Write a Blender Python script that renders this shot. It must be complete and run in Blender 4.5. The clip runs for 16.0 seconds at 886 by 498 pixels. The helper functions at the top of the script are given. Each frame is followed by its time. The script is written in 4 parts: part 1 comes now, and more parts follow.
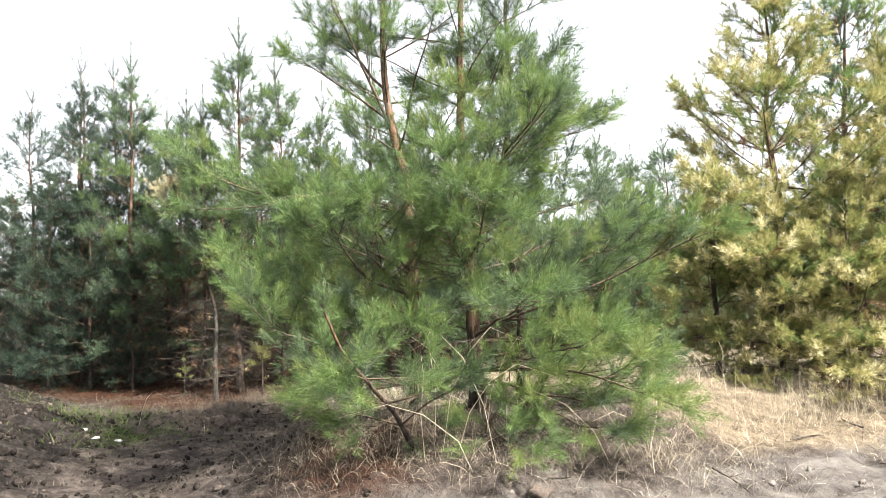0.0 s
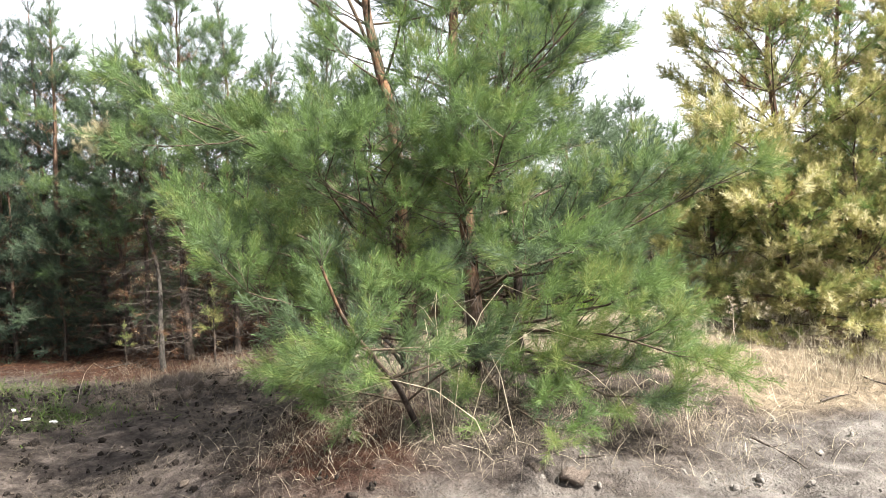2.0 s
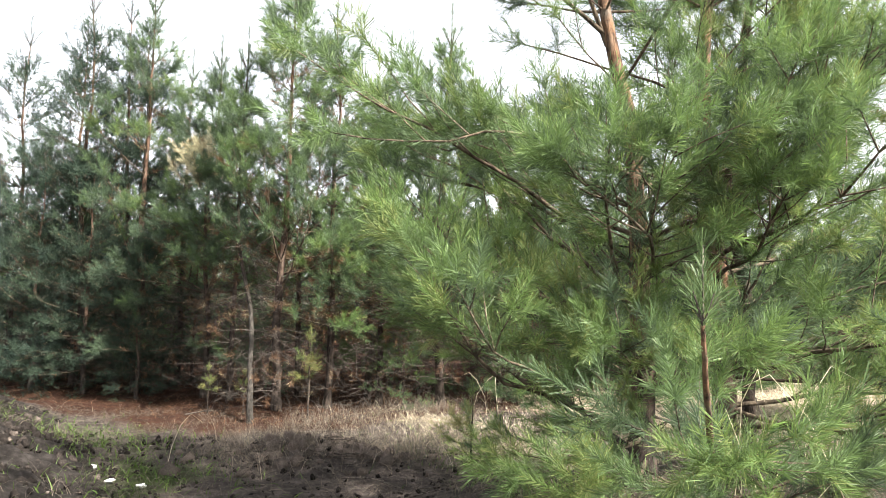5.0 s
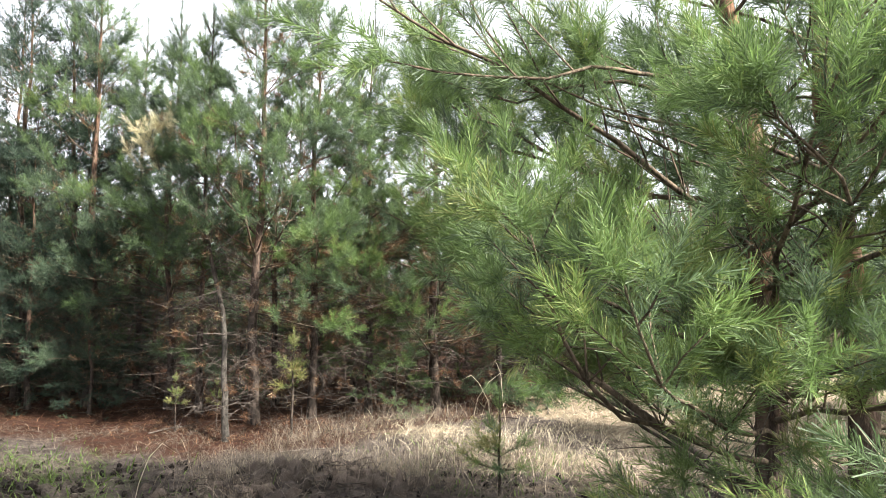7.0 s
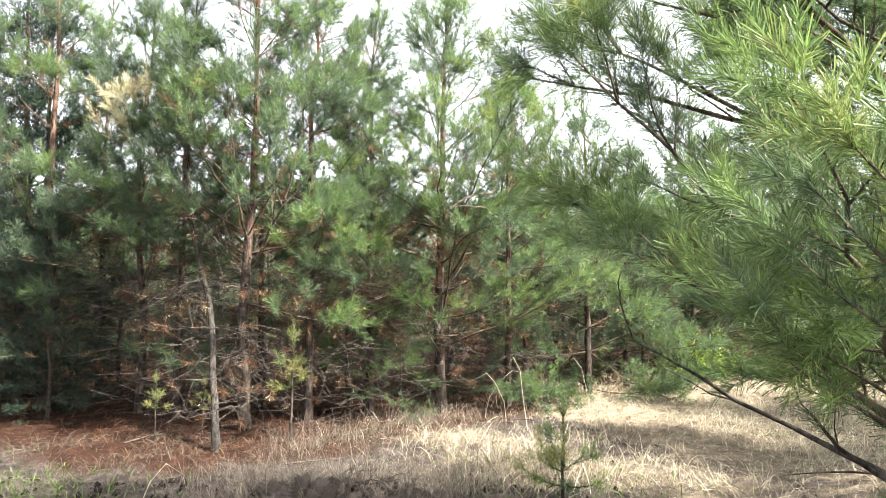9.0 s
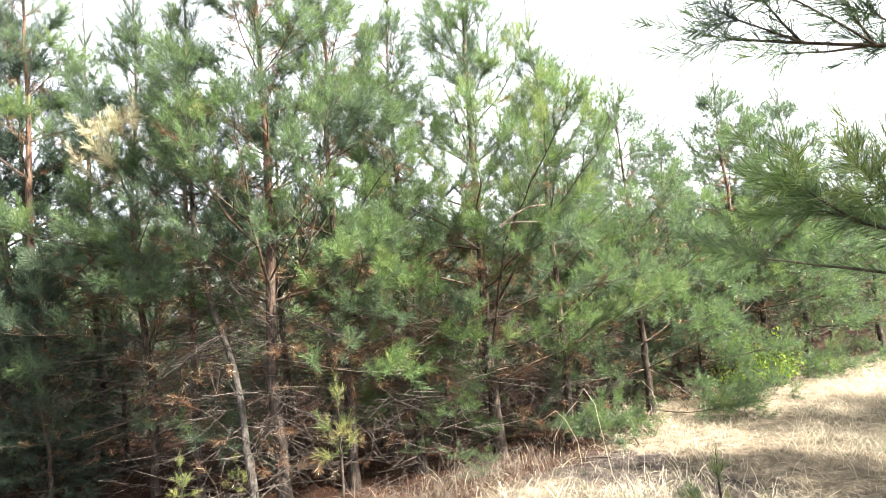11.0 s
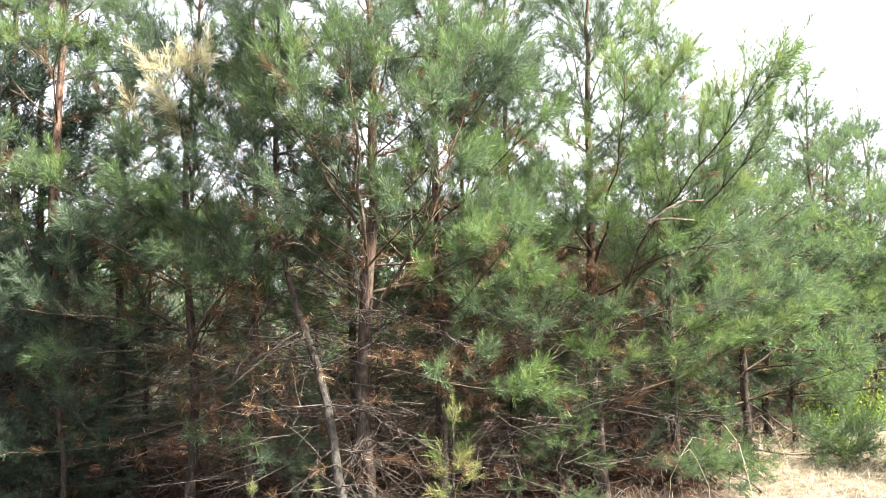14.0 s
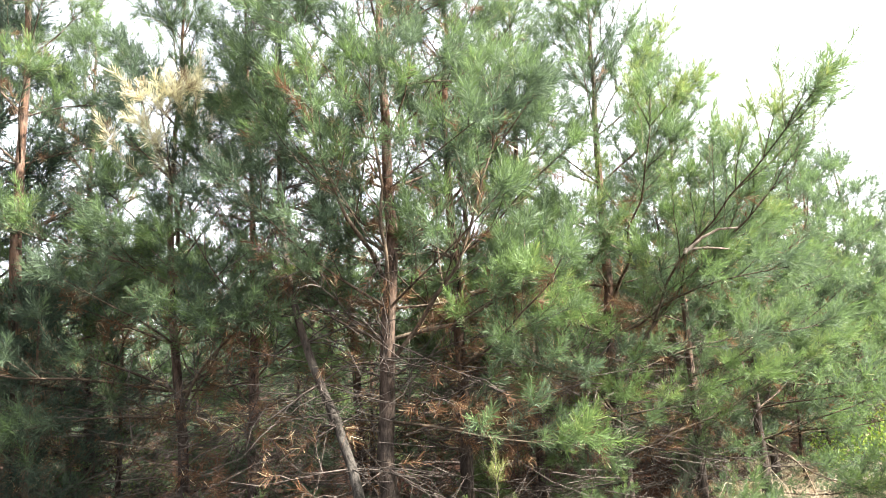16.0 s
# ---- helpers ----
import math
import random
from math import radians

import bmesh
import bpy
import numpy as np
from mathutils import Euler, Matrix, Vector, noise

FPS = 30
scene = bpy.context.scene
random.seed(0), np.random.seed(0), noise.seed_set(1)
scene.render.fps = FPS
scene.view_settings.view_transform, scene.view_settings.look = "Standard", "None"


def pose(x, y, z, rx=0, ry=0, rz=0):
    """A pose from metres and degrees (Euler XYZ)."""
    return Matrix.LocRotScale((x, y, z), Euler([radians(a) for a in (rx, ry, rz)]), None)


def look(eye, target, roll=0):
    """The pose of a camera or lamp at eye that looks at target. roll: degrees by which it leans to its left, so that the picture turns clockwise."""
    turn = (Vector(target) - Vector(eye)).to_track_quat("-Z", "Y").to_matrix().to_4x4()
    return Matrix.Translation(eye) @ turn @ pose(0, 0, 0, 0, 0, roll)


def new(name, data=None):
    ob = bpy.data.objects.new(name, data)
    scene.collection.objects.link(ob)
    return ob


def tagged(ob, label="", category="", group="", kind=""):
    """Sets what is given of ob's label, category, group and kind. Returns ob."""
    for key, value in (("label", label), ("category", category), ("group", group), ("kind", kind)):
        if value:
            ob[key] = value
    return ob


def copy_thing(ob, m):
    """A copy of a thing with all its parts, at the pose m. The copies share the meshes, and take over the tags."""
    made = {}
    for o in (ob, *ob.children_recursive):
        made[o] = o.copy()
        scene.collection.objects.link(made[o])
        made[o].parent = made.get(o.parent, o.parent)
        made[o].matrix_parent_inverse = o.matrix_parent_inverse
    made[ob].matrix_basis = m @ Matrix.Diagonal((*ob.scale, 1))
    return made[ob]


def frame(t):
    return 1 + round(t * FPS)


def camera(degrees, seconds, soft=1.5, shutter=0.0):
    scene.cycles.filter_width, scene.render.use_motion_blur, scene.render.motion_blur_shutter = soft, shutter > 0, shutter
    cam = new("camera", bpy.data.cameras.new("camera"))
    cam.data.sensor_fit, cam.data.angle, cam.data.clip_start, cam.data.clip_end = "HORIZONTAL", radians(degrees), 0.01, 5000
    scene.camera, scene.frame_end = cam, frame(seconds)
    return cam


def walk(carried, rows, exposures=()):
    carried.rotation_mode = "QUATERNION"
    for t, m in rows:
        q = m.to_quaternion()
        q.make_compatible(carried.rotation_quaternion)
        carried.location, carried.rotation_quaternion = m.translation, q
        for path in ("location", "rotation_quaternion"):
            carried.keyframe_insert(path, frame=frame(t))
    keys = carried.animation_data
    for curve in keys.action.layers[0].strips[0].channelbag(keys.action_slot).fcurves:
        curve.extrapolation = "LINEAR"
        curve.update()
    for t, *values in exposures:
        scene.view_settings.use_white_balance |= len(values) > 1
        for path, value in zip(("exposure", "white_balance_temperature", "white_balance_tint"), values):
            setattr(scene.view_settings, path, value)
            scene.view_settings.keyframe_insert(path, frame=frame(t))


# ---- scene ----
cam = camera(64.6, 16.0, soft=0.75)
PATH = [
    (0, (0.063, 0.041, 1.391), (0.037, 2.038, 1.506), -2.1),
    (0.5, (-0.116, 0.211, 1.413), (0.071, 2.2, 1.513), -1.9),
    (1, (-0.184, 0.377, 1.388), (-0.024, 2.37, 1.451), -0.3),
    (1.5, (-0.251, 0.593, 1.37), (-0.105, 2.587, 1.402), -4.3),
    (2, (-0.319, 0.773, 1.376), (-0.178, 2.768, 1.362), -2.8),
    (2.5, (-0.553, 0.94, 1.392), (-0.254, 2.913, 1.536), -1.5),
    (3, (-0.719, 1.065, 1.368), (-0.606, 3.058, 1.484), 0.5),
    (3.5, (-0.816, 1.403, 1.361), (-0.816, 3.401, 1.44), -3.0),
    (4, (-0.952, 1.661, 1.364), (-1.126, 3.65, 1.465), -3.9),
    (4.5, (-1.164, 1.863, 1.374), (-1.137, 3.857, 1.526), -0.9),
    (4.7, (-1.221, 1.9, 1.362), (-1.212, 3.896, 1.498), 0.9),
    (6.8, (-1.658, 2.765, 1.408), (-1.454, 4.747, 1.58), 0.9),
    (7, (-1.691, 2.858, 1.399), (-1.538, 4.849, 1.513), 0.2),
    (7.5, (-1.78, 3.111, 1.388), (-1.708, 5.108, 1.467), -1.7),
    (8, (-1.831, 3.272, 1.386), (-1.744, 5.269, 1.436), -2.3),
    (8.5, (-2.03, 3.551, 1.35), (-1.706, 5.522, 1.449), -0.1),
    (9, (-2.235, 3.642, 1.355), (-1.939, 5.618, 1.451), 0.5),
    (9.5, (-2.338, 3.836, 1.343), (-2.038, 5.81, 1.459), -0.4),
    (9.7, (-2.39, 3.949, 1.36), (-2.093, 5.921, 1.508), -1.4),
    (11.8, (-2.739, 4.777, 1.571), (-2.384, 6.741, 1.694), -6.1),
    (12, (-2.764, 4.823, 1.572), (-2.457, 6.796, 1.69), -5.0),
    (12.5, (-2.938, 5.008, 1.542), (-2.622, 6.977, 1.697), -0.8),
    (13, (-3.27, 5.205, 1.544), (-2.917, 7.168, 1.702), -0.4),
    (13.5, (-3.392, 5.462, 1.517), (-3.029, 7.423, 1.659), 1.2),
    (14, (-3.509, 5.75, 1.524), (-3.079, 7.697, 1.68), -1.0),
    (14.5, (-3.647, 5.902, 1.518), (-3.213, 7.846, 1.699), 1.1),
    (15, (-3.843, 6.036, 1.531), (-3.299, 7.945, 1.775), -1.2),
    (15.5, (-3.894, 6.121, 1.52), (-3.37, 8.039, 1.736), 0.7),
    (16, (-3.863, 6.254, 1.513), (-3.284, 8.147, 1.803), -3.3),
]
walk(cam, [(t, look(eye, target, roll)) for t, eye, target, roll in PATH], exposures=[(0.0, 2.27), (2.5, 2.25), (4.5, 2.33), (8.0, 2.49), (9.5, 2.93), (12.0, 2.92), (14.0, 2.92), (16.0, 3.05)])

# ---- world, sun ----
SUN_EL, SUN_AZ = radians(47.0), radians(124.0)   # azimuth clockwise from +y
world = bpy.data.worlds.new("hazy_sky")
scene.world = world
world.use_nodes = True
wn, wl = world.node_tree.nodes, world.node_tree.links
bg = wn["Background"]
sky = wn.new("ShaderNodeTexSky")
sky.sky_type, sky.sun_disc = "NISHITA", False
sky.sun_elevation, sky.sun_rotation = SUN_EL, SUN_AZ
sky.air_density, sky.dust_density, sky.ozone_density = 1.0, 2.0, 1.0
haze = wn.new("ShaderNodeHueSaturation")
haze.inputs["Saturation"].default_value = 0.2
wl.new(sky.outputs[0], haze.inputs["Color"])
wl.new(haze.outputs[0], bg.inputs[0])
bg.inputs[1].default_value = 0.1
sun_data = bpy.data.lights.new("sun", "SUN")
sun_data.energy, sun_data.angle, sun_data.color = 5.0, radians(2.5), (1.0, 0.95, 0.86)
sun = new("sun", sun_data)
to_sun = Vector((math.sin(SUN_AZ) * math.cos(SUN_EL), math.cos(SUN_AZ) * math.cos(SUN_EL), math.sin(SUN_EL)))
sun.matrix_world = look((0, 0, 30), Vector((0, 0, 30)) - to_sun)


# ---- materials ----
def material(name):
    mat = bpy.data.materials.new(name)
    mat.use_nodes = True
    nt = mat.node_tree
    return mat, nt, nt.nodes["Principled BSDF"], nt.nodes["Material Output"]


def node(nt, kind, **values):
    n = nt.nodes.new(kind)
    for k, v in values.items():
        n.inputs[k].default_value = v
    return n


def ramp(nt, fac, stops):
    r = nt.nodes.new("ShaderNodeValToRGB")
    e = r.color_ramp.elements
    while len(e) < len(stops):
        e.new(0.5)
    for el, (p, c) in zip(e, stops):
        el.position, el.color = p, (*c, 1)
    nt.links.new(fac, r.inputs[0])
    return r.outputs[0]


def mix(nt, fac, a, b, mode="MIX"):
    m = nt.nodes.new("ShaderNodeMix")
    m.data_type, m.blend_type = "RGBA", mode
    for sock, v in ((m.inputs[0], fac), (m.inputs[6], a), (m.inputs[7], b)):
        if hasattr(v, "links"):
            nt.links.new(v, sock)
        else:
            sock.default_value = v
    return m.outputs[2]


def noise_fac(nt, scale, detail=4.0, rough=0.6, stretch=None):
    n = node(nt, "ShaderNodeTexNoise", Scale=scale, Detail=detail, Roughness=rough)
    co = nt.nodes.new("ShaderNodeTexCoord")
    if stretch:
        mp = nt.nodes.new("ShaderNodeMapping")
        mp.inputs["Scale"].default_value = stretch
        nt.links.new(co.outputs["Object"], mp.inputs[0])
        nt.links.new(mp.outputs[0], n.inputs["Vector"])
    else:
        nt.links.new(co.outputs["Object"], n.inputs["Vector"])
    return n.outputs[0]


def bump(nt, height, strength, distance, bsdf):
    b = node(nt, "ShaderNodeBump", Strength=strength, Distance=distance)
    nt.links.new(height, b.inputs["Height"])
    nt.links.new(b.outputs[0], bsdf.inputs["Normal"])


def attr(nt, name):
    a = nt.nodes.new("ShaderNodeAttribute")
    a.attribute_name = name
    return a.outputs["Fac"]


def leafy(name, stops, attribute="tone", glow=0.3, rough=0.42):
    """Thin green or dry leaf stuff: a glossy leaf that lets some light through."""
    mat, nt, bsdf, out = material(name)
    col = ramp(nt, attr(nt, attribute), stops)
    geo = nt.nodes.new("ShaderNodeNewGeometry")
    vary = node(nt, "ShaderNodeMapRange")
    vary.inputs["To Min"].default_value, vary.inputs["To Max"].default_value = 0.62, 1.38
    nt.links.new(geo.outputs["Random Per Island"], vary.inputs["Value"])
    hsv = nt.nodes.new("ShaderNodeHueSaturation")
    nt.links.new(vary.outputs[0], hsv.inputs["Value"])
    nt.links.new(col, hsv.inputs["Color"])
    nt.links.new(hsv.outputs[0], bsdf.inputs["Base Color"])
    bsdf.inputs["Roughness"].default_value = rough
    bsdf.inputs["Specular IOR Level"].default_value = 0.2
    tr = nt.nodes.new("ShaderNodeBsdfTranslucent")
    nt.links.new(mix(nt, 1.0, hsv.outputs[0], (1.45, 1.5, 1.35, 1), "MULTIPLY"), tr.inputs["Color"])
    ms = nt.nodes.new("ShaderNodeMixShader")
    ms.inputs[0].default_value = glow
    nt.links.new(bsdf.outputs[0], ms.inputs[1])
    nt.links.new(tr.outputs[0], ms.inputs[2])
    nt.links.new(ms.outputs[0], out.inputs["Surface"])
    return mat


# the darkest stop holds the shade painted into the left edge pines
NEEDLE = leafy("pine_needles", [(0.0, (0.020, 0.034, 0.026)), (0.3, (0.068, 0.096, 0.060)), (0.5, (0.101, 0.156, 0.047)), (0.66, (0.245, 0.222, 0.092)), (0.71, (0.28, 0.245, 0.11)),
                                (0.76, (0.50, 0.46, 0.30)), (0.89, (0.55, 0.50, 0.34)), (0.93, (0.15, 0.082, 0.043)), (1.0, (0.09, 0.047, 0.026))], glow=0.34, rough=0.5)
STRAW = leafy("dry_grass", [(0.0, (0.045, 0.037, 0.031)), (0.4, (0.22, 0.18, 0.14)), (0.8, (0.57, 0.495, 0.385)), (1.0, (0.10, 0.17, 0.05))],
              glow=0.25, rough=0.6)
GREEN = leafy("green_blades", [(0.0, (0.04, 0.07, 0.014)), (1.0, (0.085, 0.13, 0.028))], glow=0.35, rough=0.5)


def bark(name, low, high, pale, z0=1.0, z1=2.4):
    mat, nt, bsdf, out = material(name)
    co = nt.nodes.new("ShaderNodeTexCoord")
    sep = nt.nodes.new("ShaderNodeSeparateXYZ")
    nt.links.new(co.outputs["Object"], sep.inputs[0])
    mr = node(nt, "ShaderNodeMapRange")
    mr.inputs["From Min"].default_value, mr.inputs["From Max"].default_value = z0, z1
    nt.links.new(sep.outputs["Z"], mr.inputs["Value"])
    plates = noise_fac(nt, 30.0, 5.0, 0.7, (1.0, 1.0, 0.28))
    flakes = noise_fac(nt, 9.0, 4.0, 0.6)
    base = mix(nt, mr.outputs[0], (*low, 1), (*high, 1))
    lit = mix(nt, ramp(nt, flakes, [(0.45, (0, 0, 0)), (0.7, (1, 1, 1))]), base, (*pale, 1))
    dark = mix(nt, ramp(nt, plates, [(0.36, (1, 1, 1)), (0.58, (0, 0, 0))]), lit, (low[0] * 0.35, low[1] * 0.35, low[2] * 0.35, 1))
    nt.links.new(dark, bsdf.inputs["Base Color"])
    bsdf.inputs["Roughness"].default_value = 0.9
    bsdf.inputs["Specular IOR Level"].default_value = 0.12
    bump(nt, plates, 1.0, 0.02, bsdf)
    return mat


BARK = bark("pine_bark", (0.050, 0.040, 0.034), (0.140, 0.082, 0.055), (0.155, 0.116, 0.092))
BARK_GREY = bark("grey_bark", (0.042, 0.037, 0.032), (0.105, 0.074, 0.055), (0.095, 0.084, 0.073))
BARK_FLAKY = bark("flaky_orange_bark", (0.040, 0.031, 0.027), (0.185, 0.105, 0.062), (0.135, 0.105, 0.082), 0.3, 1.0)
TWIG = bark("branch_bark", (0.085, 0.066, 0.048), (0.110, 0.080, 0.056), (0.20, 0.155, 0.112))
DEAD = bark("dead_wood", (0.075, 0.061, 0.052), (0.085, 0.068, 0.058), (0.155, 0.132, 0.114))


# ---- mesh makers ----
def mesh_of(name, verts, faces, mat, tone=None, smooth=False):
    """A mesh from arrays: faces is a list of (n, k) index arrays."""
    me = bpy.data.meshes.new(name)
    verts = np.asarray(verts, dtype=np.float32).reshape(-1, 3)
    me.vertices.add(len(verts))
    me.vertices.foreach_set("co", verts.ravel())
    faces = [np.asarray(f, dtype=np.int32) for f in faces if len(f)]
    loops = np.concatenate([f.ravel() for f in faces])
    sizes = np.concatenate([np.full(len(f), f.shape[1], dtype=np.int32) for f in faces])
    me.loops.add(len(loops))
    me.loops.foreach_set("vertex_index", loops)
    me.polygons.add(len(sizes))
    me.polygons.foreach_set("loop_start", np.concatenate([[0], np.cumsum(sizes)[:-1]]).astype(np.int32))
    if smooth:
        me.polygons.foreach_set("use_smooth", np.ones(len(sizes), dtype=bool))
    if tone is not None:
        a = me.attributes.new("tone", "FLOAT", "POINT")
        a.data.foreach_set("value", np.asarray(tone, dtype=np.float32))
    me.materials.append(mat)
    me.update(calc_edges=True)
    return me


def part(name, me, parent, label=""):
    ob = new(name, me)
    ob.parent = parent
    return tagged(ob, label)


def unit(v):
    return v / np.maximum(np.linalg.norm(v, axis=-1, keepdims=True), 1e-9)


def tubes(lines):
    """Tapered tubes round polylines: (points, radii, sides)."""
    vs, quads, tris, n0 = [], [], [], 0
    for pts, rad, sides in lines:
        pts, rad = np.asarray(pts, float), np.asarray(rad, float)
        n = len(pts)
        tan = unit(np.gradient(pts, axis=0))
        ref = np.where(np.abs(tan[:, 2:3]) > 0.9, np.array([[1.0, 0, 0]]), np.array([[0, 0, 1.0]]))
        if np.abs(tan[0, 2]) > 0.8:
            ref = np.tile([[1.0, 0, 0]], (n, 1))
        u = unit(np.cross(tan, ref))
        w = np.cross(tan, u)
        ang = np.linspace(0, 2 * math.pi, sides, endpoint=False)
        ring = pts[:, None] + rad[:, None, None] * (np.cos(ang)[None, :, None] * u[:, None] + np.sin(ang)[None, :, None] * w[:, None])
        vs.append(ring.reshape(-1, 3))
        i = np.arange(n - 1)[:, None] * sides + np.arange(sides)[None]
        j = np.arange(n - 1)[:, None] * sides + (np.arange(sides)[None] + 1) % sides
        quads.append((np.stack([i, j, j + sides, i + sides], -1) + n0).reshape(-1, 4))
        last = n0 + (n - 1) * sides
        k = np.arange(1, sides - 1)
        tris.append(np.stack([np.full_like(k, last), last + k, last + k + 1], -1))
        n0 += n * sides
    return np.concatenate(vs), [np.concatenate(quads), np.concatenate(tris)]


def needle_mesh(name, rng, segs, per_metre, length, width):
    """Needles round shoot pieces (p0, p1, tone): slim triangles leaning towards the tip."""
    p0 = np.array([s[0] for s in segs])
    p1 = np.array([s[1] for s in segs])
    tone = np.array([s[2] for s in segs])
    ln = np.linalg.norm(p1 - p0, axis=1)
    cnt = np.maximum((ln * per_metre + rng.random(len(ln))).astype(int), 1)
    idx = np.repeat(np.arange(len(segs)), cnt)
    n = len(idx)
    ax = unit(p1 - p0)[idx]
    at = rng.random((n, 1)) ** 0.8
    base = p0[idx] + (p1 - p0)[idx] * at
    rnd = rng.normal(size=(n, 3))
    perp = unit(rnd - ax * np.sum(rnd * ax, 1, keepdims=True))
    a = np.radians(60 - 30 * at + rng.normal(0, 6, (n, 1)))
    d = ax * np.cos(a) + perp * np.sin(a)
    d[:, 2] += 0.08
    d = unit(d)
    size = length * rng.uniform(0.75, 1.15, (n, 1))
    side = unit(np.cross(d, rng.normal(size=(n, 3)))) * (width / 2)
    tip = base + d * size
    blunt = rng.random((n, 1)) < 0.35
    vs = np.stack([np.where(blunt, tip - side, base - side), np.where(blunt, tip + side, base + side), np.where(blunt, base, tip)], 1).reshape(-1, 3)
    faces = np.arange(n * 3).reshape(-1, 3)
    tn = np.repeat(np.clip(tone[idx] + rng.normal(0, 0.03, n), 0, 1), 3)
    return mesh_of(name, vs, [faces], NEEDLE, tn)


# ---- pines ----
def curve(rng, p, d, length, step, rise, wobble):
    """A growing line from p along d that bends upwards."""
    pts, d = [np.array(p, float)], np.array(d, float)
    n = max(2, int(round(length / step)))
    for _ in range(n):
        d = d + rng.normal(0, wobble, 3) + np.array([0, 0, rise])
        d /= np.linalg.norm(d)
        pts.append(pts[-1] + d * (length / n))
    return np.array(pts)


def bend(pts, step):
    """A smooth line through the points of pts, cut into even steps."""
    pts = np.asarray(pts, float)
    q = np.concatenate([[2 * pts[0] - pts[1]], pts, [2 * pts[-1] - pts[-2]]])
    out = []
    for a, b, c, d in zip(q, q[1:], q[2:], q[3:]):
        k = max(1, int(round(np.linalg.norm(c - b) / step)))
        for t in np.arange(k) / k:
            out.append(0.5 * (2 * b + (c - a) * t + (2 * a - 5 * b + 4 * c - d) * t * t + (3 * b - a - 3 * c + d) * t ** 3))
    return np.array(out + [pts[-1]])


def limb(rng, pts, r0, tone, green, o, shoot=0.18, dense=1.0):
    """One limb along pts: side twigs at every year's node, each with side shoots and a fan of shoots at its end. Returns wood lines and shoot pieces."""
    pts = bend(pts, 0.14)
    wood, segs, n = [], [], len(pts)
    wood.append((pts, np.linspace(r0, 0.003, n), 5 if r0 > 0.011 else 4))
    run = np.concatenate([[0], np.cumsum(np.linalg.norm(np.diff(pts, axis=0), axis=1))])
    total = run[-1]

    def fan(p, axis, k, tn, spread, size):
        turn = rng.uniform(0, 6.283)
        u = unit(np.cross(axis, [0.3, 0.2, 1.0]))
        w = np.cross(axis, u)
        for q in range(k):
            a = turn + q * 6.283 / max(k - 1, 1)
            ds = unit(axis + (0 if q == 0 else spread) * (math.cos(a) * u + math.sin(a) * w) + np.array([0, 0, 0.16]))
            segs.append((p - ds * 0.015, p + ds * size * rng.uniform(0.7, 1.2) * (1.15 if q == 0 else 0.75), tn + rng.normal(0, 0.03)))

    for k in range(1, n):
        left = total - run[k]
        if left < green:
            segs.append((pts[k - 1], pts[k], tone - 0.07))
        elif run[k] > 0.1:
            for _ in range(2):
                if rng.random() < o["brown"]:
                    segs.append((pts[k], pts[k] + rng.normal(0, 0.08, 3), rng.uniform(0.94, 1.0)))
    s = max(o["bare"] * total, 0.1)
    while s < total - 0.05:
        b = np.array([np.interp(s, run, pts[:, i]) for i in range(3)])
        d = unit(np.array([np.interp(min(s + 0.08, total), run, pts[:, i]) for i in range(3)]) - np.array([np.interp(max(s - 0.08, 0), run, pts[:, i]) for i in range(3)]))
        left = total - s
        side = unit(np.cross(d, [0, 0, 1.0]))
        up = np.cross(side, d)
        t = tone + rng.normal(0, o["vary"])
        for sg in (-1, 1, 0):
            if rng.random() > (0.95 if sg else 0.45) * dense:
                continue
            ln = min(o["twig"], 0.13 + 0.48 * left) * rng.uniform(0.6, 1.2)
            dd = unit(d * rng.uniform(0.7, 1.0) + side * sg * rng.uniform(0.55, 0.9) + up * (rng.uniform(-0.22, 0.32) + (0.7 if sg == 0 else 0)))
            tw = curve(rng, b, dd, ln, 0.12, 0.09, 0.10)
            m = len(tw)
            wood.append((tw, np.linspace(max(0.0036, r0 * 0.34), 0.0022, m), 3))
            tt = t + rng.normal(0, o["vary"] * 0.5)
            for q in range(1, m):
                rest = ln * (1 - q / (m - 1))
                f = unit(tw[q] - tw[q - 1])
                if rest < green:
                    segs.append((tw[q - 1], tw[q], tt - 0.06))
                if q < m - 1 and rest < 0.5:
                    e = unit(np.cross(f, [0, 0, 1.0]))
                    for sd in (-1, 1):
                        if rng.random() < o["bushy"]:
                            ds = unit(f * 0.8 + e * sd * rng.uniform(0.5, 0.9) + np.array([0, 0, rng.uniform(-0.15, 0.4)]))
                            segs.append((tw[q], tw[q] + ds * shoot * rng.uniform(0.5, 0.95), tt + rng.normal(0, 0.03)))
            fan(tw[-1], unit(tw[-1] - tw[-2]), int(rng.integers(4, 7)), tt + 0.04, 0.95, shoot)
        s += o["node"] * rng.uniform(0.75, 1.25)
    fan(pts[-1], unit(pts[-1] - pts[-2]), int(rng.integers(5, 7)), tone + 0.03, 0.8, shoot * 1.4)
    return wood, segs


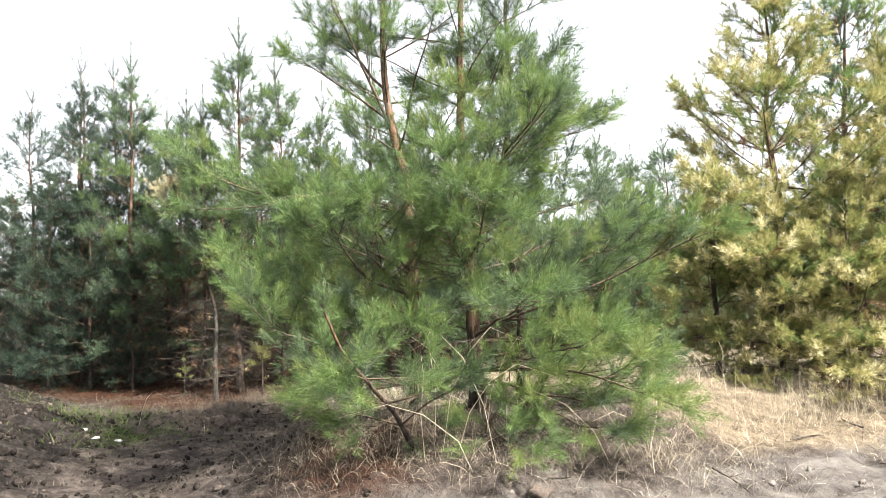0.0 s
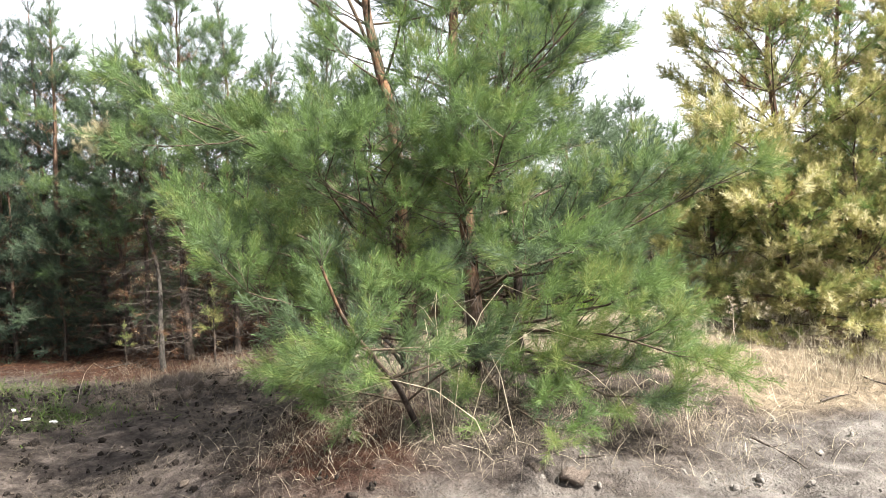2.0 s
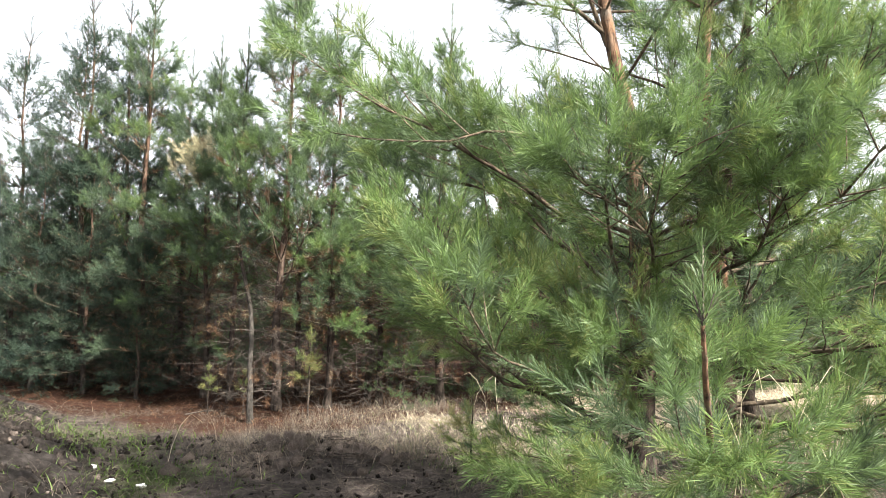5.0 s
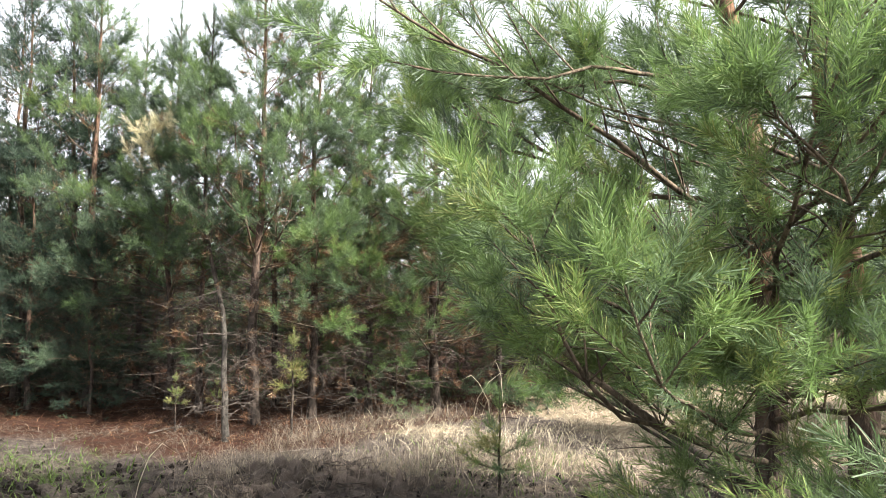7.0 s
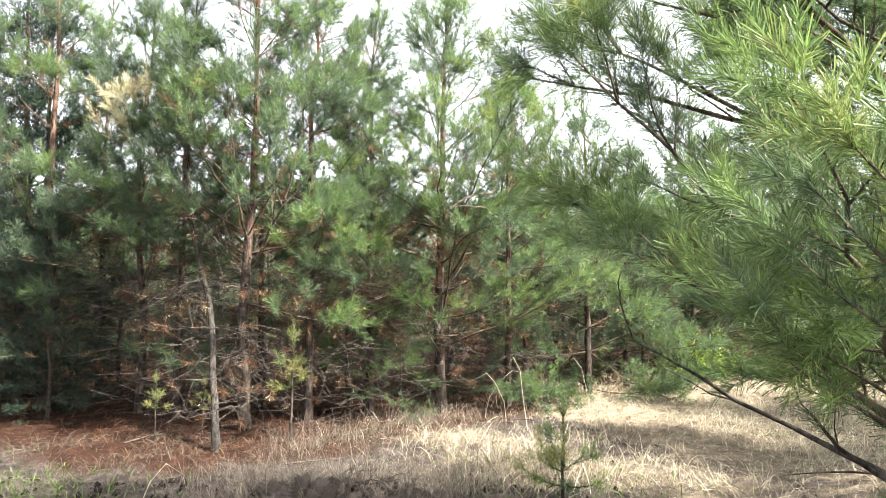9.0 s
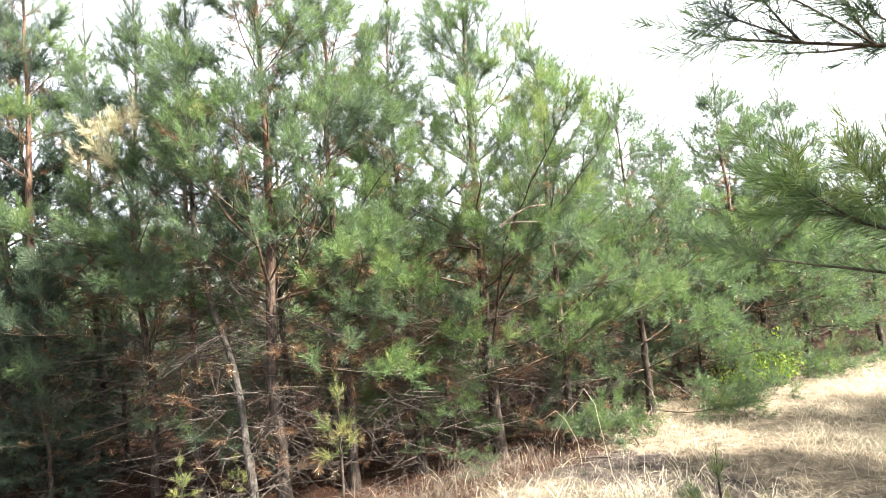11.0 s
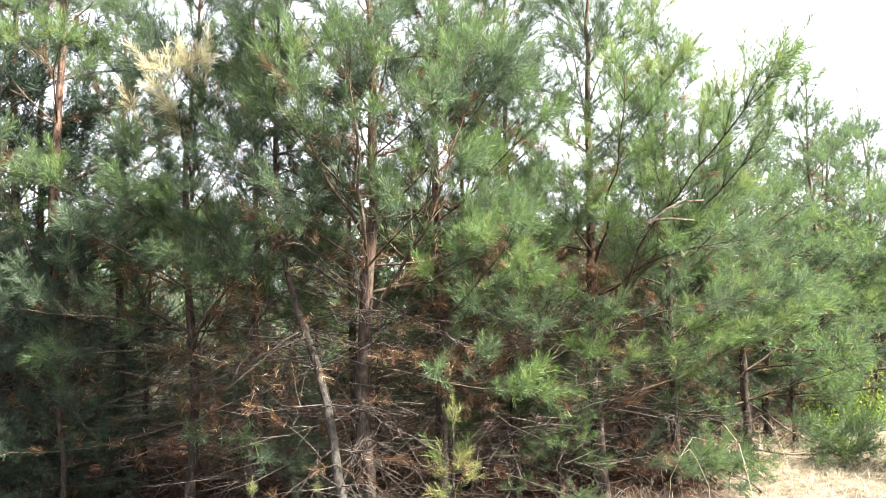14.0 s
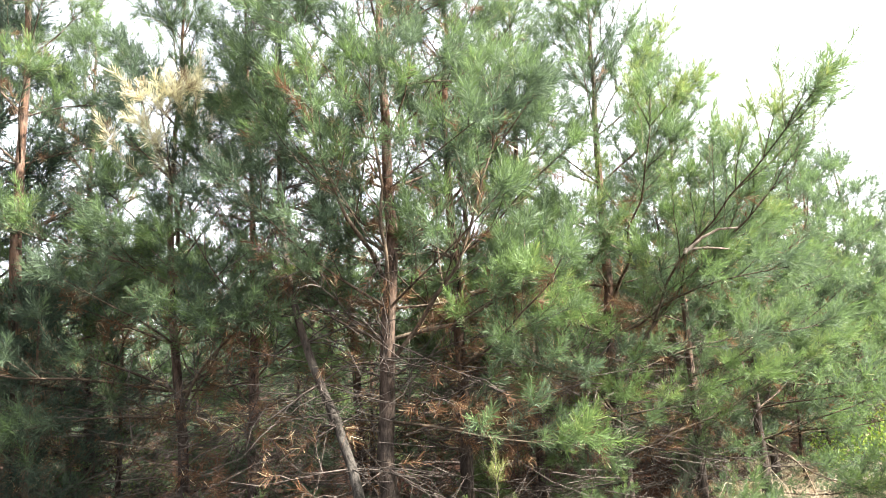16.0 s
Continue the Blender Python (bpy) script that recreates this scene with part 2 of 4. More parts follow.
def grow(seed, **over):
    """The lines and shoots of one pine, base at the origin."""
    o = dict(height=4.6, trunk=0.06, radius=1.4, first=0.45, live=0.45, gap=0.42, branches=(4, 6), lean=(0.0, 0.0), stem=None,
             tone=0.36, vary=0.07, green=0.26, extra=(), shoot=0.18, brown=0.0, dense=1.0, low_shape=0.75, dead_len=0.75, rise=0.035, droop=12.0, dead_gap=0.2, taper=1.4, clear=None, thin=None, twig=0.6, node=0.23, bushy=0.5, steep=30.0, bare=0.18, gaunt=None)
    o.update(over)
    rng = np.random.default_rng(seed)
    H = o["height"]
    if o["stem"] is not None:
        ctrl = np.array(o["stem"], float)
    else:
        zs, sway = np.linspace(0, H, 6), 0.04 * min(1.0, H / 4)
        ctrl = np.stack([o["lean"][0] * zs + np.concatenate([[0], rng.normal(0, sway, 5)]), o["lean"][1] * zs + np.concatenate([[0], rng.normal(0, sway, 5)]), zs], 1)
    zs = np.linspace(0, ctrl[-1, 2], 22)
    trunk = np.stack([np.interp(zs, ctrl[:, 2], ctrl[:, 0]), np.interp(zs, ctrl[:, 2], ctrl[:, 1]), zs], 1)
    trunk[1:-1] = (trunk[:-2] + 2 * trunk[1:-1] + trunk[2:]) / 4
    trunk[1:, :2] += rng.normal(0, 0.006 * min(1.0, H / 4), (21, 2))
    u = zs / zs[-1]
    rad = o["trunk"] * (1 - u) ** 1.05 + 0.006
    rad[0] *= 1.35
    trunk[0, 2] -= 0.12
    limbs, dead, segs = [], [], []
    z = o["first"]
    turn = rng.uniform(0, 6.28)
    while z < H - 0.25:
        at = np.array([np.interp(z, zs, trunk[:, i]) for i in range(3)])
        v = z / H
        n = rng.integers(o["branches"][0], o["branches"][1] + 1)
        turn += 0.7
        mixed = rng.uniform(-0.25, 0.25)
        for k in range(n):
            az = turn + k * 6.283 / n + rng.normal(0, 0.22)
            prof = min(1.0, (1 - v) * o["taper"] + 0.05) * (o["low_shape"] + (1 - o["low_shape"]) * min(1, v / 0.3))
            ln = o["radius"] * prof * rng.uniform(0.7, 1.15)
            if o["thin"] is not None and z < o["thin"] and math.cos(az - 3.2) > 0.3:
                ln *= 0.45
            el = math.radians(10 - o["droop"] * max(0, 1 - 3 * v) + o["steep"] * v + 18 * max(0, v - 0.6) / 0.4 + rng.normal(0, 9))
            d = np.array([math.cos(az) * math.cos(el), math.sin(az) * math.cos(el), math.sin(el)])
            alive = z > o["live"] + mixed + rng.uniform(-0.6, 0.5)
            if alive:
                pts = curve(rng, at, d, ln, 0.3, o["rise"], 0.115)
                if o["clear"] is not None:
                    ox, oy = o["clear"]
                    away = seg_dist(pts[:, 0] + ox, pts[:, 1] + oy, 0.0, 0.0, -3.9, 6.3)
                    keep = int(np.argmax(away < 1.2)) if np.any(away < 1.2) else len(pts)
                    if keep < 3:
                        continue
                    pts = pts[:keep]
                tn = o["tone"] + rng.normal(0, o["vary"])
                thinner = o["gaunt"] is not None and o["gaunt"][0] < z < o["gaunt"][1]
                w, s = limb(rng, pts, 0.0045 + 0.0052 * ln * (1 - 0.4 * v), tn, o["green"], dict(o, bare=0.6) if thinner else o, o["shoot"], o["dense"] * (0.3 if thinner else 1.15 - 0.65 * v))
                limbs.append((w, s))
            else:
                pts = curve(rng, at, unit(d * [1, 1, 0.3] + rng.normal(0, 0.25, 3)), ln * o["dead_len"] * rng.uniform(0.3, 1.0), 0.14, -0.01, 0.2)
                dead.append((pts, np.linspace(0.0055, 0.0018, len(pts)), 4))
                for q in range(1, len(pts)):
                    for _ in range(2):
                        dd = unit(pts[q] - pts[q - 1]) + rng.normal(0, 0.6, 3)
                        tw = curve(rng, pts[q], dd / np.linalg.norm(dd), rng.uniform(0.1, 0.4), 0.1, -0.02, 0.2)
                        dead.append((tw, np.linspace(0.0032, 0.0012, len(tw)), 3))
                        if rng.random() < o["brown"] * 0.5:
                            segs.append((tw[-2], tw[-1], rng.uniform(0.94, 1.0)))
        z += (o["gap"] if alive else o["dead_gap"]) * rng.uniform(0.75, 1.2) * (1.15 - 0.35 * v)
    top = trunk[-1]
    for k in range(6):
        d = np.array([math.cos(k * 1.26) * 0.5, math.sin(k * 1.26) * 0.5, 1.0]) if k < 5 else np.array([0, 0, 1.0])
        e = top + d / np.linalg.norm(d) * (0.28 if k < 5 else 0.5) * min(1.0, H / 2.5) * rng.uniform(0.8, 1.2)
        segs.append((top, e, o["tone"]))
        dead.append(([top, (top + e) / 2, e], [min(0.006, H * 0.004), min(0.005, H * 0.003), 0.002], 3))
    segs.append((trunk[-3], top, o["tone"]))
    for pts in o["extra"]:
        own, odd, few = o["tone"] + 0.04, o, ()
        if isinstance(pts, tuple):
            pts, own, *few = pts
            odd = dict(o, vary=0.012, brown=0.0)
        pts = np.array(pts, float)
        fine = bend(pts, 0.22)
        fine[1:-1] += rng.normal(0, 0.014, (len(fine) - 2, 3))
        if own is None:
            dead.append((fine, np.linspace(0.015, 0.004, len(fine)), 6))
            for q in range(2, len(fine), 2):
                tw = curve(rng, fine[q], unit(fine[q] - fine[q - 1]) + rng.normal(0, 0.5, 3), rng.uniform(0.15, 0.4), 0.08, 0.0, 0.2)
                dead.append((tw, np.linspace(0.004, 0.0014, len(tw)), 4))
            segs.append((fine[-2], fine[-1], o["tone"]))
            continue
        if few:
            limbs.append(limb(rng, fine, 0.012, own, 0.75, dict(o, twig=0.3), o["shoot"], few[0]))
        else:
            limbs.append(limb(rng, fine, 0.014, own, o["green"], odd, o["shoot"], o["dense"] * 1.15))
    return rng, (trunk, rad, 10), limbs, dead, segs


def pine(seed, label, per_metre, length, width, split=False, bark_mat=BARK, **over):
    rng, trunk, limbs, dead, segs = grow(seed, **over)
    if over.get("tone", 0.36) < 0.5:
        keep = 0.66 if over.get("brown", 0) else 2.0

        def calm(q):
            return [(p0, p1, t if t > keep else min(t, 0.54)) for p0, p1, t in q]
        limbs, segs = [(w, calm(s)) for w, s in limbs], calm(segs)
    tree = new("pine_tree")
    tagged(tree, label, "pine tree", "young pines of the plantation")
    v, f = tubes([trunk])
    part("trunk", mesh_of("trunk", v, f, bark_mat, smooth=True), tree, "scaly reddish-brown pine trunk")
    if split:
        for w, s in limbs:
            v, f = tubes(w)
            b = part("branch", mesh_of("branch", v, f, TWIG, smooth=True), tree)
            if s:
                part("needles", needle_mesh("needles", rng, s, per_metre, length, width), b, "long green needle tufts")
    else:
        v, f = tubes([l for w, s in limbs for l in w])
        tagged(part("limb_wood", mesh_of("limb_wood", v, f, TWIG, smooth=True), tree), kind="stuff")
        segs = segs + [x for w, s in limbs for x in s]
    if dead:
        v, f = tubes(dead)
        tagged(part("dead_brush", mesh_of("dead_brush", v, f, DEAD, smooth=True), tree, "bare grey dead twigs"), kind="stuff")
    part("crown", needle_mesh("crown", rng, segs, per_metre, length, width), tree, "needle-covered shoots of the crown")
    return tree


# ---- ground ----
def smooth01(x):
    x = np.clip(x, 0, 1)
    return x * x * (3 - 2 * x)


def seg_dist(x, y, ax, ay, bx, by):
    t = np.clip(((x - ax) * (bx - ax) + (y - ay) * (by - ay)) / ((bx - ax) ** 2 + (by - ay) ** 2), 0, 1)
    return np.hypot(x - ax - t * (bx - ax), y - ay - t * (by - ay))


WAVES = np.random.default_rng(5).uniform(-1, 1, (28, 4))


def lumps(x, y, size):
    s = np.zeros_like(x)
    for a, b, c, d in WAVES:
        s = s + np.sin((a * x + b * y) * 6.283 / size + 9 * c) * (0.6 + 0.4 * d)
    return s / 5.3


def bank_dist(x, y):
    """Distance to the crest of the dug-up bank beside the track."""
    return np.minimum(seg_dist(x, y, -3.6, 4.4, -4.2, 6.6), seg_dist(x, y, -4.2, 6.6, -6.2, 9.2))


def ground_h(x, y):
    x, y = np.asarray(x, float), np.asarray(y, float)
    ridge = 0.43 * np.exp(-(seg_dist(x, y, -0.5, 5.3, 5.5, 8.2) / 1.35) ** 2)
    spoil = 0.37 * np.exp(-(bank_dist(x, y) / 0.66) ** 2)
    heap = np.exp(-(((x + 2.2) / 0.55) ** 2 + ((y - 7.75) / 0.34) ** 2)) * (0.2 + 0.05 * lumps(x, y, 0.3) + 0.03 * lumps(y, x, 0.13))
    near = np.exp(-((x / 14) ** 2 + ((y - 7) / 14) ** 2))
    return ridge + spoil + heap + near * (0.05 * lumps(x, y, 2.3) + 0.02 * lumps(y, x, 0.6)) + 0.02


def axis_steps(lo, hi, step, far):
    mid = np.arange(lo, hi, step)
    out = np.geomspace(step * 2, far, 26)
    return np.concatenate([lo - out[::-1], mid, mid[-1] + out])


gx, gy = axis_steps(-7.5, 6.5, 0.075, 600), axis_steps(1.5, 14.5, 0.075, 600)
GX, GY = np.meshgrid(gx, gy)
GZ = ground_h(GX, GY)
# the sandy track comes from the right, bends behind the start and runs off to the left
TRACK = [(40.0, 21.0), (6.0, 5.2), (0.2, 2.6), (-3.4, 0.6), (-6.0, 2.2), (-6.1, 6.2), (-8.1, 9.4), (-19.0, 24.0)]
sand = np.zeros_like(GX)
for (ax, ay), (bx, by), wide in zip(TRACK, TRACK[1:], (1.45, 1.5, 1.3, 1.3, 1.4, 1.4, 1.55)):
    sand = np.maximum(sand, np.exp(-(seg_dist(GX, GY, ax, ay, bx, by) / wide) ** 4))
sand *= 0.8 + 0.2 * lumps(GX, GY, 1.1)
GZ += 0.07 * sand * lumps(GX, GY, 0.5) + 0.045 * sand * lumps(GY, GX, 0.24)
GZ += 0.02 * np.exp(-((GX / 9) ** 2 + ((GY - 7) / 9) ** 2)) * lumps(GY + 3, GX - 2, 0.22)
clod_zone = np.exp(-(bank_dist(GX, GY) / 0.85) ** 4)
GZ += 0.05 * clod_zone * lumps(GX, GY, 0.27)
nx, ny = len(gx), len(gy)
ii = (np.arange(ny - 1)[:, None] * nx + np.arange(nx - 1)[None])
quads = np.stack([ii, ii + 1, ii + nx + 1, ii + nx], -1).reshape(-1, 4)


def ground_material():
    mat, nt, bsdf, out = material("forest_ground")
    n1, n2, n3 = noise_fac(nt, 1.6, 6.0, 0.65), noise_fac(nt, 9.0, 8.0, 0.75), noise_fac(nt, 45.0, 4.0, 0.65)
    soil = ramp(nt, n2, [(0.3, (0.020, 0.016, 0.014)), (0.5, (0.066, 0.054, 0.048)), (0.7, (0.165, 0.138, 0.122))])
    litter = ramp(nt, n2, [(0.3, (0.018, 0.009, 0.006)), (0.55, (0.048, 0.023, 0.015)), (0.75, (0.10, 0.050, 0.031))])
    straw = ramp(nt, n2, [(0.3, (0.070, 0.055, 0.040)), (0.55, (0.230, 0.183, 0.130)), (0.75, (0.44, 0.365, 0.270))])
    grey = ramp(nt, noise_fac(nt, 5.0, 7.0, 0.62), [(0.32, (0.055, 0.047, 0.042)), (0.47, (0.135, 0.120, 0.110)), (0.66, (0.235, 0.215, 0.197))])
    moss = ramp(nt, n2, [(0.3, (0.022, 0.030, 0.010)), (0.7, (0.06, 0.082, 0.026))])
    col = soil
    dug = ramp(nt, n2, [(0.3, (0.009, 0.008, 0.007)), (0.52, (0.026, 0.022, 0.020)), (0.72, (0.075, 0.066, 0.060))])
    for name, c in (("litter", litter), ("straw", straw), ("sand", grey), ("moss", moss), ("dug", dug)):
        add = nt.nodes.new("ShaderNodeMath")
        add.operation = "ADD"
        nt.links.new(attr(nt, name), add.inputs[0])
        nt.links.new(n1, add.inputs[1])
        col = mix(nt, ramp(nt, add.outputs[0], [(0.72, (0, 0, 0)), (1.05, (1, 1, 1))]), col, c)
    nt.links.new(col, bsdf.inputs["Base Color"])
    bsdf.inputs["Roughness"].default_value = 0.95
    bsdf.inputs["Specular IOR Level"].default_value = 0.08
    both = nt.nodes.new("ShaderNodeMath")
    both.operation = "ADD"
    nt.links.new(n2, both.inputs[0])
    nt.links.new(n3, both.inputs[1])
    bump(nt, both.outputs[0], 1.0, 0.06, bsdf)
    return mat


# edge of the forest, from the far left round to the far right
EDGE = [(-14, 16), (-8, 12.6), (-6.2, 11.2), (-4.8, 10.6), (-3.3, 9.4), (-2.0, 9.8), (-1.0, 10.6), (0.8, 12.0), (3.0, 13.2), (8.0, 15.0), (20, 20)]


def beyond_edge(x, y):
    ex, ey = np.array([e[0] for e in EDGE]), np.array([e[1] for e in EDGE])
    return y - np.interp(x, ex, ey)


litter = smooth01((beyond_edge(GX, GY) + 1.2 + 0.5 * smooth01((-2.5 - GX) / 2)) / 1.4) * 0.75 * smooth01((GX + 8.4) / 1.2) + 0.55 * np.exp(-(np.hypot(GX + 0.6, GY - 4.7) / 0.8) ** 2)
straw = np.maximum(smooth01((GX + 0.6 - 0.32 * (10 - GY)) / 1.5) * smooth01((GY - 4.6) / 1.0), 0.6 * np.exp(-(seg_dist(GX, GY, -1.1, 9.4, 0.5, 7.5) / 0.8) ** 2)) * 0.7
straw *= 1 - smooth01(beyond_edge(GX, GY) / 0.6)
moss = 0.38 * np.exp(-(np.hypot(GX + 4.3, (GY - 8.2) * 1.2) / 0.8) ** 2) + 0.45 * np.exp(-(np.hypot(GX + 3.3, GY - 7.0) / 0.7) ** 2)
gme = mesh_of("ground", np.stack([GX, GY, GZ], -1), [quads], ground_material(), smooth=True)
for nm, val in (("litter", litter), ("straw", straw), ("sand", sand * 0.85), ("moss", moss), ("dug", clod_zone * 0.8)):
    gme.attributes.new(nm, "FLOAT", "POINT").data.foreach_set("value", val.astype(np.float32).ravel())
ground = tagged(new("ground", gme), "sandy forest ground with brown needle litter and straw", "ground", kind="structure")


def gz(x, y):
    return float(ground_h(x, y))


# ---- the pines by the track ----
def place(tree, x, y, turn=0.0, size=1.0, sink=0.0):
    tree.matrix_basis = pose(x, y, gz(x, y) - sink, 0, 0, turn) @ Matrix.Diagonal((size, size, size, 1))
    return tree


def again(src, x, y, turn, size):
    return copy_thing(src, pose(x, y, gz(x, y), 0, 0, turn) @ Matrix.Diagonal((size, size, size, 1)))


NEAR = dict(per_metre=580, length=0.063, width=0.0026, split=True, dense=0.74, vary=0.07, green=0.13, shoot=0.16, bare=0.24, twig=0.5, bushy=0.22, node=0.19, steep=18.0, dead_len=0.4, bark_mat=BARK_FLAKY)
a_z, b_z = gz(0.22, 5.55), gz(-0.24, 5.44)


def rel(base, pts):
    bx, by, bz = base
    return [(x - bx, y - by, z - bz) for x, y, z in pts]


A0, B0 = (0.22, 5.55, a_z), (-0.24, 5.44, b_z)
place(pine(11, "bushy young green pine with a dark trunk on the mound", height=4.8, trunk=0.06, radius=1.8, first=0.12, live=0.75, low_shape=1.0, taper=1.15,
           branches=(3, 4), gap=0.5, droop=18, tone=0.40, gaunt=(1.7, 2.7), clear=A0[:2], stem=rel(A0, [(0.22, 5.55, a_z), (0.2, 5.6, 1.4), (0.15, 5.7, 2.3), (0.2, 5.7, 3.3), (0.25, 5.7, 5.0)]),
           extra=(rel(A0, [(0.15, 5.7, 2.1), (0.33, 5.72, 2.4), (0.55, 5.75, 2.9), (0.6, 5.8, 3.4)]),
                  rel(A0, [(0.2, 5.55, 1.0), (0.4, 4.8, 1.2), (0.53, 4.1, 1.35)]),
                  rel(A0, [(0.22, 5.55, 0.7), (0.8, 5.0, 0.6), (1.2, 4.7, 0.62)]),
                  rel(A0, [(0.18, 5.6, 1.6), (0.26, 4.8, 1.75), (0.3, 4.2, 1.98)]),
                  rel(A0, [(0.2, 5.6, 1.5), (0.9, 5.9, 1.75), (1.65, 6.1, 2.0)]),
                  rel(A0, [(0.2, 5.6, 1.1), (1.0, 5.7, 1.2), (1.6, 5.8, 1.4)]),
                  rel(A0, [(0.2, 5.6, 2.2), (0.8, 5.7, 2.5), (1.35, 5.8, 2.75)]),
                  rel(A0, [(0.2, 5.6, 1.5), (0.1, 5.0, 1.6), (0.02, 4.5, 1.8)]),
                  rel(A0, [(0.22, 5.55, 0.6), (0.3, 5.0, 0.45), (0.35, 4.5, 0.42), (0.5, 4.2, 0.42)]),
                  rel(A0, [(0.2, 5.6, 1.3), (0.9, 5.2, 1.5), (1.4, 5.0, 1.75)]),
                  rel(A0, [(0.2, 5.6, 1.7), (0.1, 4.9, 2.0), (0.02, 4.45, 2.25)]),
                  rel(A0, [(0.15, 5.7, 2.1), (0.5, 5.0, 2.4), (0.72, 4.6, 2.65)]),
                  rel(A0, [(0.22, 5.55, 0.75), (0.9, 5.3, 0.72), (1.45, 5.1, 0.64)]),
                  rel(A0, [(0.22, 5.5, 0.6), (0.75, 4.9, 0.5), (1.15, 4.5, 0.48)]),
                  rel(A0, [(0.22, 5.55, 0.85), (0.95, 5.5, 0.95), (1.5, 5.4, 1.05)]),
                  rel(A0, [(0.2, 5.55, 0.75), (0.7, 4.9, 0.9), (1.0, 4.5, 1.1)])), **NEAR), 0.22, 5.55)
place(pine(12, "bushy young green pine with a forked reddish trunk", height=4.5, trunk=0.058, radius=1.85, first=0.12, live=1.6, low_shape=1.0, taper=1.25,
           branches=(3, 5), gap=0.46, droop=12, tone=0.38, thin=3.2, gaunt=(1.6, 2.7), clear=B0[:2], stem=rel(B0, [(-0.24, 5.44, b_z), (-0.25, 5.44, 1.2), (-0.26, 5.5, 2.2), (-0.4, 5.55, 2.75), (-0.44, 5.6, 3.3), (-0.4, 5.6, 4.8)]),
           extra=(rel(B0, [(-0.24, 5.44, 0.75), (-0.97, 4.99, 1.0), (-1.2, 4.85, 1.25), (-1.34, 4.6, 1.55)]),
                  rel(B0, [(-0.24, 5.44, 0.95), (0.0, 5.3, 1.2), (0.2, 5.2, 1.45), (0.35, 5.05, 1.9)]),
                  rel(B0, [(-0.4, 5.55, 2.7), (-0.62, 5.5, 3.2), (-0.8, 5.45, 3.7), (-0.85, 5.4, 4.2)]),
                  rel(B0, [(-0.4, 5.55, 2.75), (-0.8, 5.5, 3.05), (-1.2, 5.5, 3.3)]),
                  rel(B0, [(-0.42, 5.58, 3.0), (-0.75, 5.8, 3.4), (-1.1, 5.95, 3.75)]),
                  (rel(B0, [(-0.24, 5.46, 0.6), (-0.6, 6.05, 0.84), (-1.0, 5.95, 1.02), (-1.2, 6.0, 1.16)]), None),
                  (rel(B0, [(-0.24, 5.44, 0.5), (-0.5, 5.7, 0.75), (-0.8, 5.62, 0.97)]), None),
                  (rel(B0, [(-0.25, 5.44, 1.15), (-0.95, 5.13, 1.33), (-1.26, 4.88, 1.52), (-1.46, 4.74, 1.68)]), 0.42, 0.42),
                  (rel(B0, [(-0.24, 5.4, 0.85), (-0.75, 4.8, 1.0), (-1.08, 4.42, 1.22), (-1.22, 4.25, 1.42)]), 0.42, 0.42),
                  (rel(B0, [(-0.26, 5.5, 2.0), (-0.84, 5.3, 2.15), (-1.24, 5.4, 2.1), (-1.5, 5.5, 2.2)]), 0.42, 0.42),
                  (rel(B0, [(-0.26, 5.5, 2.0), (-0.9, 5.02, 2.12), (-1.25, 4.83, 2.0), (-1.55, 4.7, 1.97), (-1.7, 4.68, 2.0)]), 0.42, 0.42),
                  rel(B0, [(-0.25, 5.44, 1.4), (-0.4, 4.85, 1.55), (-0.6, 4.5, 1.68), (-0.84, 4.38, 1.82)]),
                  rel(B0, [(-0.24, 5.4, 1.0), (-0.45, 4.85, 1.1), (-0.66, 4.5, 1.22)]),
                  rel(B0, [(-0.25, 5.5, 1.7), (-0.9, 5.9, 1.95), (-1.5, 6.25, 2.15)]),
                  rel(B0, [(-0.25, 5.5, 1.2), (-1.4, 6.1, 1.65)]),
                  (rel(B0, [(-0.25, 5.5, 1.2), (-0.7, 6.15, 1.38), (-1.12, 6.8, 1.56)]), 0.42, 0.42),
                  rel(B0, [(-0.25, 5.48, 1.55), (-0.4, 4.8, 1.75), (-0.46, 4.3, 1.98)]),
                  rel(B0, [(-0.25, 5.44, 1.5), (-0.9, 5.2, 1.9), (-1.5, 5.1, 2.2), (-1.9, 5.1, 2.45)]),
                  rel(B0, [(-0.25, 5.44, 1.3), (-0.6, 4.7, 1.6), (-0.7, 4.3, 1.9)]),
                  rel(B0, [(-0.25, 5.44, 0.9), (-0.3, 4.9, 1.05), (-0.22, 4.4, 1.2)]),
                  rel(B0, [(-0.24, 5.5, 1.1), (-0.9, 5.5, 1.45), (-1.3, 5.55, 1.75), (-1.6, 5.5, 2.0)]),
                  rel(B0, [(-0.24, 5.5, 1.3), (-0.8, 5.7, 1.8), (-1.2, 5.85, 2.1), (-1.5, 5.9, 2.25)]),
                  rel(B0, [(-0.8, 5.1, 0.95), (-1.15, 5.3, 1.25), (-1.35, 5.6, 1.5)]),
                  rel(B0, [(-0.24, 5.44, 0.7), (-0.6, 5.0, 0.72), (-0.95, 4.7, 0.7)]),
                  rel(B0, [(-0.24, 5.4, 0.6), (-0.45, 4.9, 0.5), (-0.6, 4.5, 0.46)]),
                  rel(B0, [(-0.25, 5.44, 1.65), (-0.05, 4.85, 1.8), (0.1, 4.45, 2.0)])), **NEAR), -0.24, 5.44)
place(pine(13, "slim green pine behind the bushy pines", 300, 0.088, 0.0048, height=4.2, trunk=0.035, radius=1.2, first=0.5, live=0.5, tone=0.36, dense=0.8), 0.6, 6.15, 40)
s_z = gz(-0.22, 4.6)
